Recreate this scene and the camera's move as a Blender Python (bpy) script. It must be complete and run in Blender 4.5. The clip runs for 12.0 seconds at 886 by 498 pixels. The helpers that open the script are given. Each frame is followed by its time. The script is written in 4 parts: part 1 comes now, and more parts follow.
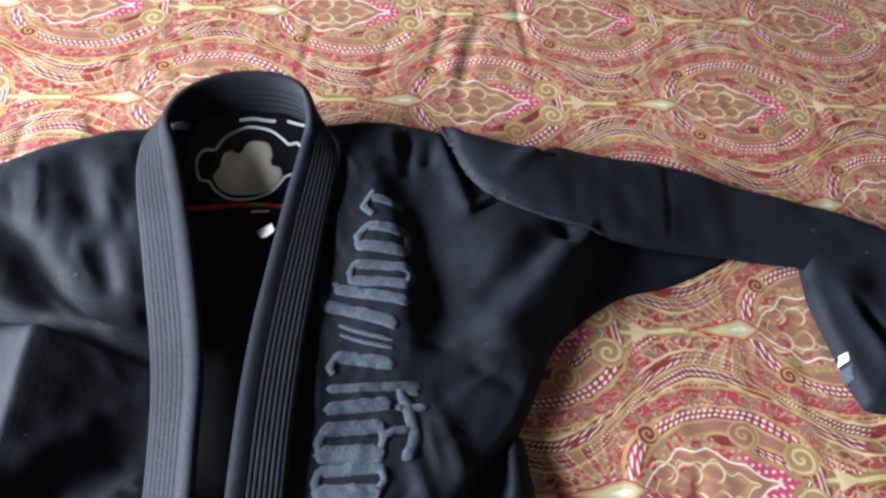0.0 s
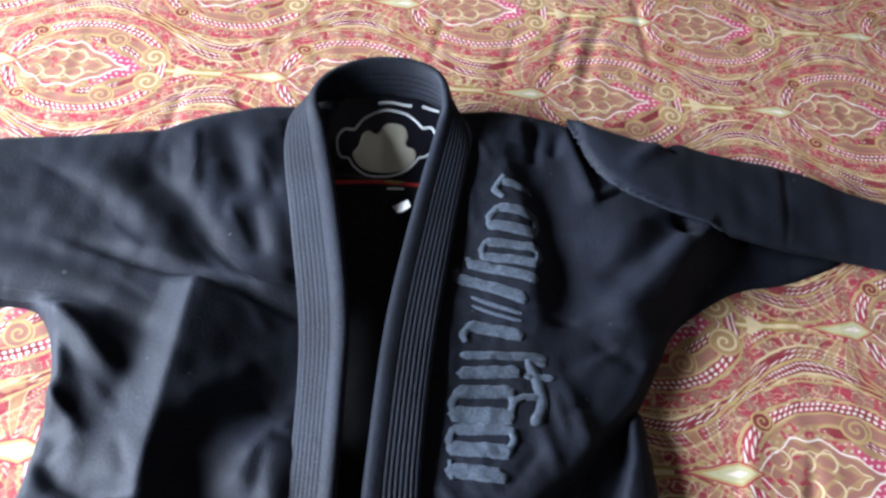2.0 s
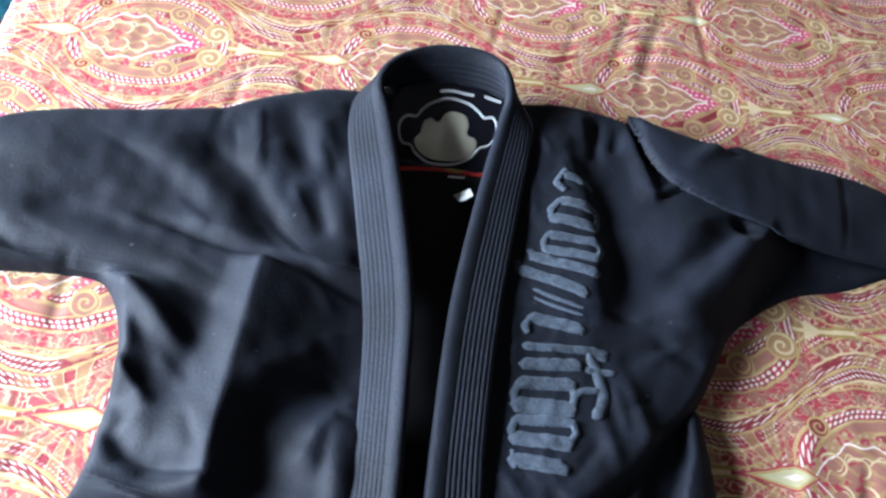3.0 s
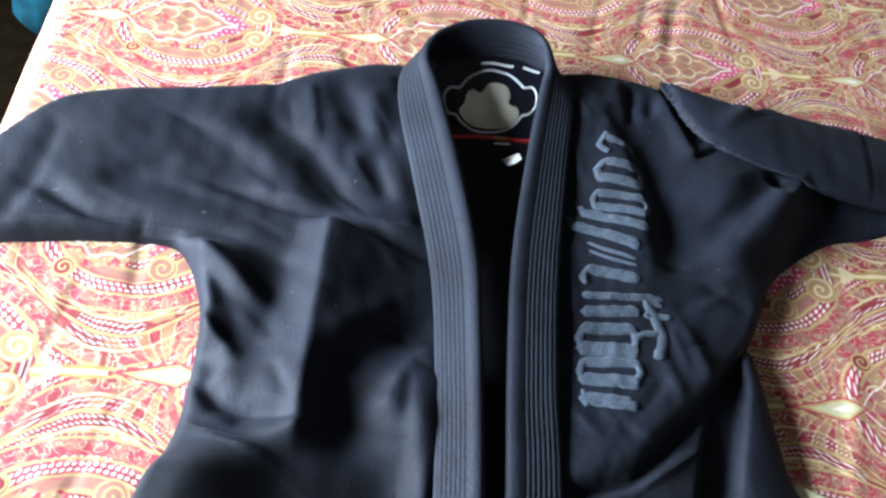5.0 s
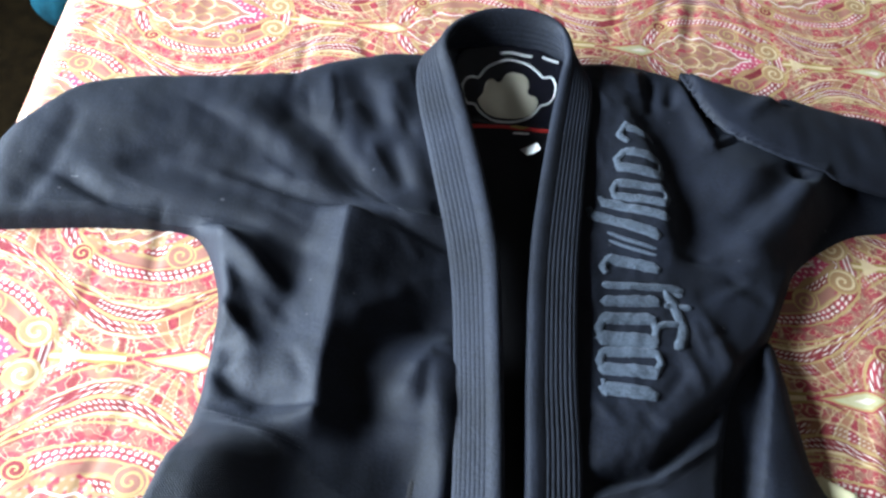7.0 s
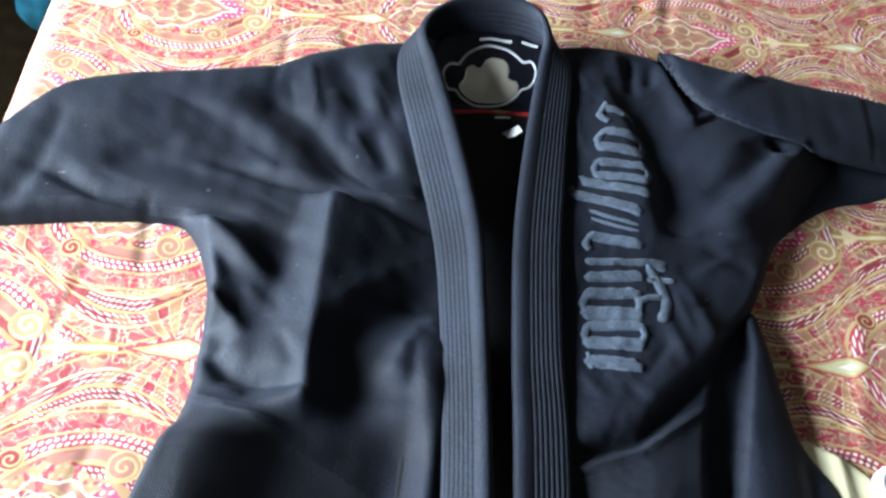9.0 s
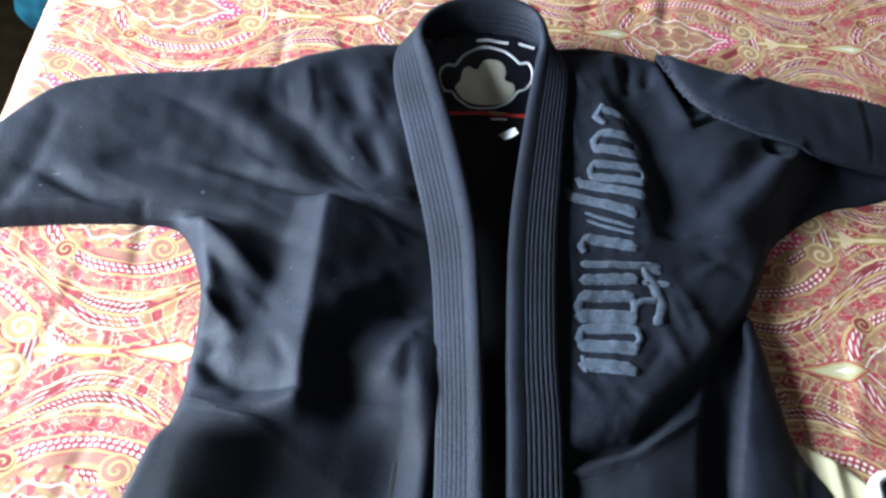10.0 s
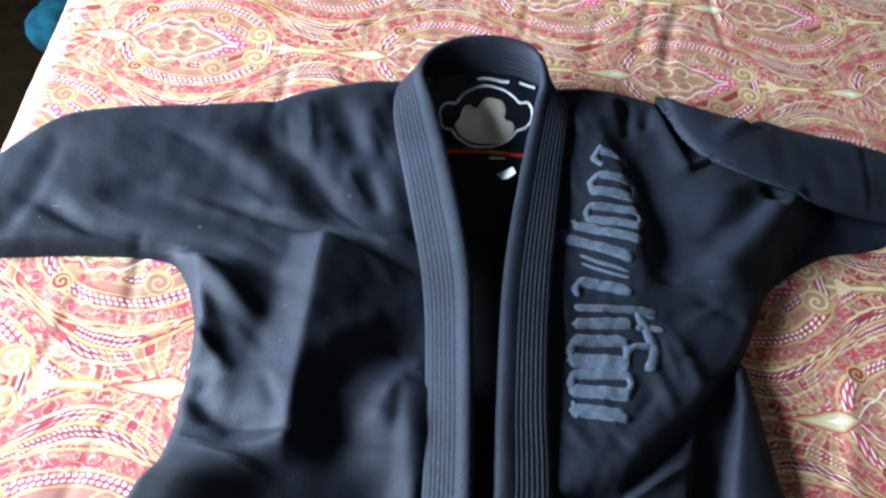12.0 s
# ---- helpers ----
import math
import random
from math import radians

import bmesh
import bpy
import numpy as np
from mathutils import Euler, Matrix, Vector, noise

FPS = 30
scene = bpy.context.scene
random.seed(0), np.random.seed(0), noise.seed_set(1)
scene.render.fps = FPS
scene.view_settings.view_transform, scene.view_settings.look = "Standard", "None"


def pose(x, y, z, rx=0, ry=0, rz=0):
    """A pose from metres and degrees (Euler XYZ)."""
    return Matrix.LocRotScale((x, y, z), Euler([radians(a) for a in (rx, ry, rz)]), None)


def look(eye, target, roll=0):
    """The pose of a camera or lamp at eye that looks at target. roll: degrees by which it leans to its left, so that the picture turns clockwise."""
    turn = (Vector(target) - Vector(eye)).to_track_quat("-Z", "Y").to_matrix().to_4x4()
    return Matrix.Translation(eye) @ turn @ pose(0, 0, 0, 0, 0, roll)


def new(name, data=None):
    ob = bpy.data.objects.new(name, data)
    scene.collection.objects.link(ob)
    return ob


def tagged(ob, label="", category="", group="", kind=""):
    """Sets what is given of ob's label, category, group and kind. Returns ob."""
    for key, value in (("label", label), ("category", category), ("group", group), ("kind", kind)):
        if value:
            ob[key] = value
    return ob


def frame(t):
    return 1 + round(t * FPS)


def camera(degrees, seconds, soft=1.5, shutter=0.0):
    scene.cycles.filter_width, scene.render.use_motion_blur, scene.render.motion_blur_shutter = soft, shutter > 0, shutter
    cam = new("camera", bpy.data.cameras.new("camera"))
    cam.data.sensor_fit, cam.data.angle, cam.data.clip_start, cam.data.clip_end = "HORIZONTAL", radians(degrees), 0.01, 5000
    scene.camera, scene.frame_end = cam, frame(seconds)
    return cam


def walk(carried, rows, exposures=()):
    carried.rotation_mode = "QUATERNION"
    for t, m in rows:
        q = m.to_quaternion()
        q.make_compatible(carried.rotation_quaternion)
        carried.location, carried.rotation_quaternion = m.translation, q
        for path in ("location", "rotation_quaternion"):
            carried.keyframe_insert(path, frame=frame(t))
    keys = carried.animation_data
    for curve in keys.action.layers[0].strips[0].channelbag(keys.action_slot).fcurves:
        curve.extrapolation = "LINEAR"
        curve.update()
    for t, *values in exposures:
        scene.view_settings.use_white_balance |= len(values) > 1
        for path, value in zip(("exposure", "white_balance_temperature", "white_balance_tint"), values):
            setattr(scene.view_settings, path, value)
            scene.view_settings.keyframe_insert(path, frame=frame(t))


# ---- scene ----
cam = camera(54.3, 12.0, soft=2.6)
PATH = [
    (0, (0.011, -0.047, 1.374), (0.161, 1.152, -0.22), 10.3),
    (0.5, (0.022, -0.04, 1.385), (0.084, 1.149, -0.222), 8.3),
    (1, (-0.029, -0.081, 1.378), (0.024, 1.102, -0.233), 8.6),
    (1.5, (-0.051, -0.109, 1.379), (-0.026, 1.085, -0.226), 8.4),
    (2, (-0.074, -0.116, 1.384), (-0.051, 1.1, -0.204), 9.1),
    (2.5, (-0.119, -0.112, 1.386), (-0.096, 1.101, -0.204), 11.5),
    (3, (-0.14, -0.128, 1.378), (-0.124, 1.07, -0.224), 11.6),
    (3.5, (-0.171, -0.161, 1.376), (-0.094, 1.048, -0.216), 11.7),
    (5.5, (-0.228, -0.214, 1.365), (-0.166, 1.003, -0.221), 11.4),
    (6, (-0.229, -0.206, 1.358), (-0.164, 0.992, -0.243), 11.7),
    (6.5, (-0.239, -0.21, 1.355), (-0.215, 0.965, -0.264), 10.7),
    (7, (-0.231, -0.218, 1.359), (-0.192, 0.993, -0.233), 10.8),
    (9, (-0.213, -0.242, 1.358), (-0.17, 0.972, -0.231), 9.0),
    (9.5, (-0.211, -0.242, 1.359), (-0.175, 0.971, -0.231), 9.0),
    (10, (-0.205, -0.236, 1.359), (-0.167, 0.975, -0.232), 8.9),
    (10.5, (-0.202, -0.236, 1.366), (-0.161, 0.998, -0.208), 8.9),
    (11, (-0.193, -0.233, 1.376), (-0.182, 1.025, -0.179), 7.9),
    (11.5, (-0.186, -0.222, 1.378), (-0.175, 1.028, -0.183), 8.5),
    (12, (-0.194, -0.217, 1.377), (-0.179, 1.027, -0.189), 9.3),
]
EXPOSURES = [(0.0, 1.12, 6500, 12), (0.5, 1.10, 5900, 8), (1.0, 1.10, 5750, 7), (2.0, 1.16, 6050, 11), (3.5, 1.25, 5800, 6), (5.5, 1.35, 5950, 5), (6.0, 1.31, 5750, 3), (7.0, 1.34, 6000, 4), (9.5, 1.33, 5950, 4), (10.5, 1.30, 5800, 5), (12.0, 1.27, 5650, 5)]
walk(cam, [(t, look(eye, target, roll)) for t, eye, target, roll in PATH], EXPOSURES)

# ---- light ----
world = bpy.data.worlds.new("sky")
scene.world = world
world.use_nodes = True
sky = world.node_tree.nodes.new("ShaderNodeTexSky")
sky.sky_type, sky.sun_disc = "NISHITA", False
sky.sun_elevation, sky.sun_rotation = radians(48), radians(70)
world.node_tree.links.new(sky.outputs[0], world.node_tree.nodes["Background"].inputs[0])
world.node_tree.nodes["Background"].inputs[1].default_value = 0.12

sun = new("sun", bpy.data.lights.new("sun", "SUN"))
sun.data.energy, sun.data.angle, sun.data.color = 3.0, radians(0.5), (1.0, 0.95, 0.88)
sun.matrix_world = look((3, 1.2, 4), (0, 0, 0))

BED_Z = 0.55                       # top of the bed
WALL_X0, WALL_X1, WALL_Y0, WALL_Y1, CEIL = -2.4, 2.6, -2.8, 2.9, 2.5
WIN_Y0, WIN_Y1, WIN_Z0, WIN_Z1 = -1.10, 1.05, 0.62, 1.84

window_light = new("window_light", bpy.data.lights.new("window_light", "AREA"))
window_light.data.shape, window_light.data.size, window_light.data.size_y = "RECTANGLE", 2.05, 1.15
window_light.data.energy, window_light.data.color, window_light.data.spread = 91.0, (0.81, 0.89, 1.0), radians(110)
window_light.matrix_world = look((WALL_X0 + 0.02, (WIN_Y0 + WIN_Y1) / 2, (WIN_Z0 + WIN_Z1) / 2), (0.0, 0.2, 0.6))


# ---- node helpers ----
class Val:
    """A number in a node tree, with arithmetic."""

    def __init__(self, tree, sock):
        self.tree, self.sock = tree, sock

    def op(self, name, *others, clamp=False):
        n = self.tree.nodes.new("ShaderNodeMath")
        n.operation, n.use_clamp = name, clamp
        for i, v in enumerate((self, *others)):
            if isinstance(v, Val):
                self.tree.links.new(v.sock, n.inputs[i])
            else:
                n.inputs[i].default_value = v
        return Val(self.tree, n.outputs[0])

    def __add__(self, o): return self.op("ADD", o)
    def __sub__(self, o): return self.op("SUBTRACT", o)
    def __mul__(self, o): return self.op("MULTIPLY", o)
    def __truediv__(self, o): return self.op("DIVIDE", o)
    def __neg__(self): return self.op("MULTIPLY", -1.0)
    def rsub(self, k): return (-self) + k
    def abs(self): return self.op("ABSOLUTE")
    def sin(self): return self.op("SINE")
    def cos(self): return self.op("COSINE")
    def fract(self): return self.op("FRACT")
    def min(self, o): return self.op("MINIMUM", o)
    def max(self, o): return self.op("MAXIMUM", o)

    def ramp(self, a, b):
        """0 below a, 1 above b (or the other way round), smooth."""
        n = self.tree.nodes.new("ShaderNodeMapRange")
        n.interpolation_type = "SMOOTHSTEP"
        self.tree.links.new(self.sock, n.inputs[0])
        lo, hi = (a, b) if a < b else (b, a)
        n.inputs[1].default_value, n.inputs[2].default_value = lo, hi
        n.inputs[3].default_value, n.inputs[4].default_value = (0, 1) if a < b else (1, 0)
        return Val(self.tree, n.outputs[0])

    def line(self, at, half, soft=0.0006):
        """1 on a line of the given half width where the value equals at."""
        return (self - at).abs().ramp(half + soft, half - soft)

    def between(self, a, b, soft=0.0008):
        return self.ramp(a - soft, a + soft) * self.ramp(b + soft, b - soft)


def hyp(a, b):
    return (a * a + b * b).op("SQRT")


def mix(tree, fac, a, b):
    n = tree.nodes.new("ShaderNodeMix")
    n.data_type = "RGBA"
    for sock, v in ((n.inputs[0], fac), (n.inputs[6], a), (n.inputs[7], b)):
        if isinstance(v, Val):
            tree.links.new(v.sock, sock)
        elif isinstance(v, bpy.types.NodeSocket):
            tree.links.new(v, sock)
        elif isinstance(v, tuple):
            sock.default_value = (*v[:3], 1)
        else:
            sock.default_value = v
    return n.outputs[2]


def noise_val(tree, coord, scale, detail=3.0, rough=0.55):
    n = tree.nodes.new("ShaderNodeTexNoise")
    n.inputs["Scale"].default_value, n.inputs["Detail"].default_value, n.inputs["Roughness"].default_value = scale, detail, rough
    tree.links.new(coord, n.inputs["Vector"])
    return Val(tree, n.outputs["Fac"])


def material(name):
    m = bpy.data.materials.new(name)
    m.use_nodes = True
    return m, m.node_tree, m.node_tree.nodes["Principled BSDF"]


def bump(tree, bsdf, height, strength, distance):
    b = tree.nodes.new("ShaderNodeBump")
    b.inputs["Strength"].default_value, b.inputs["Distance"].default_value = strength, distance
    tree.links.new(height.sock, b.inputs["Height"])
    tree.links.new(b.outputs[0], bsdf.inputs["Normal"])


def plain(name, colour, rough=0.6, metal=0.0, scale=8.0, vary=0.15, bump_scale=200.0, bump_depth=0.0003, coat=0.0, spec=0.3):
    """A surface of one paint with blotches, fine grain and relief."""
    m, tree, bsdf = material(name)
    co = tree.nodes.new("ShaderNodeTexCoord").outputs["Object"]
    blot = noise_val(tree, co, scale)
    dark = tuple(c * (1 - vary) for c in colour)
    light = tuple(min(1, c * (1 + vary)) for c in colour)
    tree.links.new(mix(tree, blot.ramp(0.3, 0.7), dark, light), bsdf.inputs["Base Color"])
    bsdf.inputs["Roughness"].default_value, bsdf.inputs["Metallic"].default_value = rough, metal
    bsdf.inputs["Coat Weight"].default_value = coat
    bsdf.inputs["Specular IOR Level"].default_value = spec
    bump(tree, bsdf, noise_val(tree, co, bump_scale), 0.6, bump_depth)
    return m


# ---- materials ----
def black_cotton(name, colour, weave=900.0, depth=0.0006, sheen=0.03, rib=0.35):
    """Dyed cotton weave: fine threads, lint and slightly faded patches."""
    m, tree, bsdf = material(name)
    co = tree.nodes.new("ShaderNodeTexCoord").outputs["Object"]
    sep = tree.nodes.new("ShaderNodeSeparateXYZ")
    tree.links.new(co, sep.inputs[0])
    x, y = Val(tree, sep.outputs[0]), Val(tree, sep.outputs[1])
    threads = (x * weave * 2).sin() * (y * weave * 2).sin()
    fade = noise_val(tree, co, 14.0, 4.0)
    fine = noise_val(tree, co, 300.0, 2.0)
    c0, c1 = tuple(c * 0.58 for c in colour), tuple(c * 1.45 for c in colour)
    base = mix(tree, (fade * 0.4 + fine * 0.5 + threads * 0.015 + 0.05).ramp(0.36, 0.64), c0, c1)
    lint = noise_val(tree, co, 95.0, 1.0, 0.3).ramp(0.80, 0.83)
    tree.links.new(mix(tree, lint * 0.35, base, (0.16, 0.16, 0.17)), bsdf.inputs["Base Color"])
    bsdf.inputs["Roughness"].default_value = 0.68
    bsdf.inputs["Specular IOR Level"].default_value = 0.24
    bsdf.inputs["Sheen Weight"].default_value = sheen
    bsdf.inputs["Sheen Roughness"].default_value = 0.45
    bsdf.inputs["Sheen Tint"].default_value = (0.8, 0.88, 1.0, 1)
    bump(tree, bsdf, threads * rib + fine * 0.7 + noise_val(tree, co, 60.0) * 0.6 + noise_val(tree, co, 24.0, 5.0, 0.6) * 0.7, 0.6, depth * 2)
    return m


def paisley(name):
    """Printed ogee paisley in crimson, tan and cream, on cloth; UV in metres."""
    m, tree, bsdf = material(name)
    uvn = tree.nodes.new("ShaderNodeUVMap")
    uvn.uv_map = "cloth"
    co = uvn.outputs[0]
    sep = tree.nodes.new("ShaderNodeSeparateXYZ")
    tree.links.new(co, sep.inputs[0])
    P, Q = 0.366, 0.187
    wob = noise_val(tree, co, 22.0, 2.0)
    wob2 = noise_val(tree, co, 31.0, 2.0)
    u0 = Val(tree, sep.outputs[0]) - 0.305 + (wob - 0.5) * 0.006
    v0 = Val(tree, sep.outputs[1]) - 0.250 + (wob2 - 0.5) * 0.006
    v1 = v0.op("PINGPONG", Q)
    edge1 = ((u0 - 0.118) * (2 * math.pi / P)).cos() * 0.050 + Q / 2
    # which of the two shifted rows owns this spot
    other = (v1 - edge1).op("GREATER_THAN", 0.0)
    v = v1 + other * ((v1 * -2.0) + Q)
    u = (u0 + other * (P / 2) + 0.183 - 0.118).op("FLOORED_MODULO", P) - (0.183 - 0.118)
    edge = ((u - 0.118) * (2 * math.pi / P)).cos() * 0.050 + Q / 2
    b = edge - v                              # distance in from the ogee border

    maroon, crimson, pink = (0.221, 0.018, 0.032), (0.386, 0.033, 0.064), (0.515, 0.051, 0.133)
    tan, khaki, cream, white = (0.395, 0.230, 0.108), (0.490, 0.345, 0.138), (0.690, 0.540, 0.310), (0.850, 0.720, 0.640)
    mauve, olive = (0.33, 0.140, 0.105), (0.34, 0.225, 0.065)

    # long curved bands that follow the ogee
    warp = (noise_val(tree, co, 45.0, 2.0) - 0.5) * 0.010
    bw = b + warp * 0.5
    col = mix(tree, bw.between(0.0, 0.016), tan, maroon)
    col = mix(tree, bw.between(0.022, 0.036), col, mauve)
    col = mix(tree, bw.between(0.042, 0.058), col, crimson)
    col = mix(tree, bw.between(0.066, 0.080), col, mauve)
    col = mix(tree, bw.between(0.086, 0.098), col, maroon)
    big = noise_val(tree, co, 26.0, 1.0)
    col = mix(tree, big.ramp(0.58, 0.66) * bw.between(0.002, 0.060) * 0.85, col, tan)
    col = mix(tree, big.ramp(0.53, 0.45) * bw.between(0.020, 0.070) * 0.8, col, crimson)

    # seeds: rows of cream drops inside the dark bands
    def seeds(across, lo, hi, pitch, size, along):
        row_no = ((across - lo) / pitch).op("FLOOR")
        cu = ((along / pitch + row_no * 0.5).fract() - 0.5) * pitch
        cv = (((across - lo) / pitch).fract() - 0.5) * pitch
        slant = cu * 0.75 + cv * 0.6
        d = hyp(slant, (cv * 0.75 - cu * 0.6) * 1.5)
        return d.ramp(size + 0.0008, size - 0.0008) * across.between(lo, hi)

    spots = noise_val(tree, co, 17.0, 1.0)
    col = mix(tree, seeds(bw, 0.002, 0.0155, 0.0068, 0.0022, u + v) * spots.ramp(0.40, 0.47), col, white)
    col = mix(tree, seeds(bw, 0.043, 0.057, 0.0075, 0.0022, u - v * 0.7) * spots.ramp(0.56, 0.50), col, white)
    col = mix(tree, seeds(bw, 0.087, 0.098, 0.0060, 0.0021, u + v * 0.3) * spots.ramp(0.42, 0.50), col, white)
    # wavy threads
    filigree = noise_val(tree, co, 85.0, 1.0, 0.4)
    col = mix(tree, filigree.line(0.50, 0.026, 0.012) * bw.between(0.020, 0.060) * 0.8, col, cream)
    col = mix(tree, filigree.ramp(0.60, 0.64) * bw.between(0.018, 0.064) * 0.8, col, maroon)
    for at, half, c in ((0.0, 0.0022, khaki), (0.0185, 0.0016, cream), (0.0385, 0.0014, khaki), (0.0615, 0.0016, cream), (0.0835, 0.0012, khaki)):
        col = mix(tree, bw.line(at, half), col, c)
    # plumes that spring from the bud
    near = (u + 0.10).op("FLOORED_MODULO", P) - 0.10
    dist = hyp(near, v)
    turn = v.op("ARCTAN2", near)
    plume = (turn * 13.0 + dist * 55.0 + warp * 120.0).sin()
    zone = dist.between(0.018, 0.085, 0.004) * turn.between(0.35, 2.75, 0.05)
    col = mix(tree, plume.ramp(-0.1, 0.2) * zone * 0.6, col, tan)
    col = mix(tree, plume.line(0.0, 0.16, 0.08) * zone * 0.7, col, cream)
    col = mix(tree, plume.ramp(-0.55, -0.8) * zone * 0.5, col, crimson)
    # nested arches over the flower
    arch = hyp((u - 0.118) * 0.8, v - 0.004)
    wob3 = noise_val(tree, co, 60.0, 1.0)
    az = arch.between(0.070, 0.118, 0.003) * (u - 0.118).abs().ramp(0.125, 0.105)
    col = mix(tree, arch.between(0.074, 0.086) * az, col, mix(tree, wob3.ramp(0.45, 0.55), crimson, maroon))
    col = mix(tree, seeds(arch, 0.0745, 0.0855, 0.0062, 0.0023, u * 0.9) * az, col, white)
    col = mix(tree, arch.between(0.092, 0.108) * az, col, mix(tree, wob3.ramp(0.42, 0.58), mauve, crimson))
    curl = noise_val(tree, co, 95.0, 1.0, 0.4)
    col = mix(tree, curl.line(0.50, 0.020, 0.012) * arch.between(0.093, 0.107) * az * 0.65, col, cream)
    for at in (0.0715, 0.0895, 0.1105, 0.1165):
        col = mix(tree, arch.line(at, 0.0013) * az, col, khaki)

    # scroll heads
    def scroll(cx, cy, r, turns, ground, stroke, way=1.0):
        dx, dy = u - cx, v - cy
        d = hyp(dx, dy)
        ang = dy.op("ARCTAN2", dx)
        spiral = (ang * way + d * (turns * 2 * math.pi / r)).sin()
        inside = d.ramp(r + 0.0006, r - 0.0006)
        c = mix(tree, spiral.ramp(0.35, 0.65), ground, stroke)
        out = mix(tree, inside, col, c)
        return mix(tree, d.line(r, 0.0011), out, khaki)

    col = scroll(0.150, 0.056, 0.016, 1.8, mauve, khaki)
    col = scroll(0.045, 0.062, 0.012, 1.7, maroon, khaki, -1.0)

    # pink ground and the scalloped flower
    half = ((u - 0.02) * 0.85).min((u - 0.171).rsub(0.0) * 0.62).min(0.042)
    f = half - v + ((u * 190.0).sin()) * 0.0022
    ground = f.ramp(-0.018, -0.016) * u.between(0.0, 0.235)
    tip = u.ramp(0.125, 0.150)
    col = mix(tree, ground, col, mix(tree, tip, mix(tree, filigree.ramp(0.42, 0.47), crimson, tan), pink))
    dots = seeds(v, 0.0, 0.07, 0.0085, 0.0024, u) * ground * (tip * 0.75 + 0.25)
    col = mix(tree, dots * 0.85, col, white)
    inner = mix(tree, ((u * 1.0 + v * 1.6) * 230.0).sin().ramp(0.1, 0.5), mauve, tan)
    inner = mix(tree, noise_val(tree, co, 80.0, 1.0).ramp(0.55, 0.60) * u.ramp(0.10, 0.07), inner, crimson)
    col = mix(tree, f.ramp(0.0, 0.0012), col, inner)
    col = mix(tree, f.line(0.0, 0.0014), col, white)
    col = mix(tree, (f + ((u * 300.0).sin()) * 0.003).line(0.014, 0.0010), col, cream)
    # curled leaves beside the bud
    for cx, cy, r in ((0.050, 0.018, 0.013), (0.078, 0.016, 0.012), (0.104, 0.015, 0.011)):
        d = hyp((u - cx) * 0.9, v - cy)
        col = mix(tree, d.line(r, 0.0013) * (u - cx + v - cy).ramp(-0.012, 0.0), col, cream)
        col = mix(tree, d.ramp(r * 0.55, r * 0.45), col, mauve)

    # paired spirals past the tip
    col = scroll(0.205, 0.025, 0.018, 1.7, tan, cream)
    # stalk, trefoil and bud
    us = (u + 0.10).op("FLOORED_MODULO", P) - 0.10 - 0.0
    back = (u - P).max(u.rsub(0.0) * 0 - 1.0)       # u before the next bud
    stalk_w = (back + 0.14).max(0.0) * 0.01 + 0.0025
    on_stalk = (stalk_w - v).ramp(-0.0006, 0.0006) * u.ramp(0.222, 0.226)
    col = mix(tree, (stalk_w + 0.004 - v).ramp(-0.0006, 0.0006) * u.ramp(0.222, 0.226), col, olive)
    col = mix(tree, on_stalk, col, cream)
    tre = (u - 0.262).rsub(0.0) * 0.55 - v
    col = mix(tree, tre.ramp(-0.0006, 0.0006) * u.ramp(0.236, 0.238), col, cream)
    lob = (us - 0.024).rsub(0.0) * 0.60
    bud = lob.min((us + 0.040) * 0.24) - v
    col = mix(tree, bud.ramp(-0.0052, -0.0044), col, crimson)
    col = mix(tree, bud.ramp(-0.0030, -0.0022), col, khaki)
    col = mix(tree, bud.ramp(0.0000, 0.0010), col, (0.56, 0.52, 0.30))
    col = mix(tree, bud.ramp(0.0060, 0.0080), col, white)

    # worn ink and thread
    thread = noise_val(tree, co, 700.0, 2.0)
    soft = noise_val(tree, co, 120.0, 3.0)
    col = mix(tree, soft.ramp(0.40, 0.72) * 0.18, col, (0.42, 0.20, 0.09))
    col = mix(tree, thread.ramp(0.35, 0.8) * 0.10, col, (0.6, 0.5, 0.35))
    tree.links.new(col, bsdf.inputs["Base Color"])
    bsdf.inputs["Roughness"].default_value = 0.70
    bsdf.inputs["Specular IOR Level"].default_value = 0.18
    bump(tree, bsdf, thread + noise_val(tree, co, 35.0) * 6.0, 0.5, 0.0006)
    return m


M_COTTON = black_cotton("black_cotton", (0.0047, 0.0060, 0.0112), weave=1150.0, rib=0.12)
M_PEARL = black_cotton("pearl_weave", (0.0047, 0.0060, 0.0112), weave=1100.0, depth=0.0006, rib=0.7)
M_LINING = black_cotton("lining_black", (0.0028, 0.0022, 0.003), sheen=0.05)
# jacket cotton in a lighter colour; light on the tilted lapel is painted in
M_COLLAR_LIT = black_cotton("collar_cotton_lit", (0.0090, 0.0108, 0.0172), weave=1400.0, depth=0.0008, rib=0.1)
M_THREAD = black_cotton("grey_thread", (0.047, 0.058, 0.076), weave=1500.0, sheen=0.2)
M_STITCH = plain("stitch_thread", (0.028, 0.030, 0.038), 0.7)
M_PATCH = plain("patch_gloss", (0.006, 0.006, 0.010), 0.2, bump_scale=40.0, bump_depth=0.0004)
M_PATCH_LIGHT = plain("patch_cream", (0.42, 0.39, 0.30), 0.4, bump_scale=500.0)
M_PATCH_RIM = plain("patch_silver", (0.55, 0.56, 0.55), 0.35)
M_RED = plain("red_tape", (0.42, 0.025, 0.02), 0.6)
M_GOLD = plain("gold_tape", (0.35, 0.23, 0.05), 0.6)
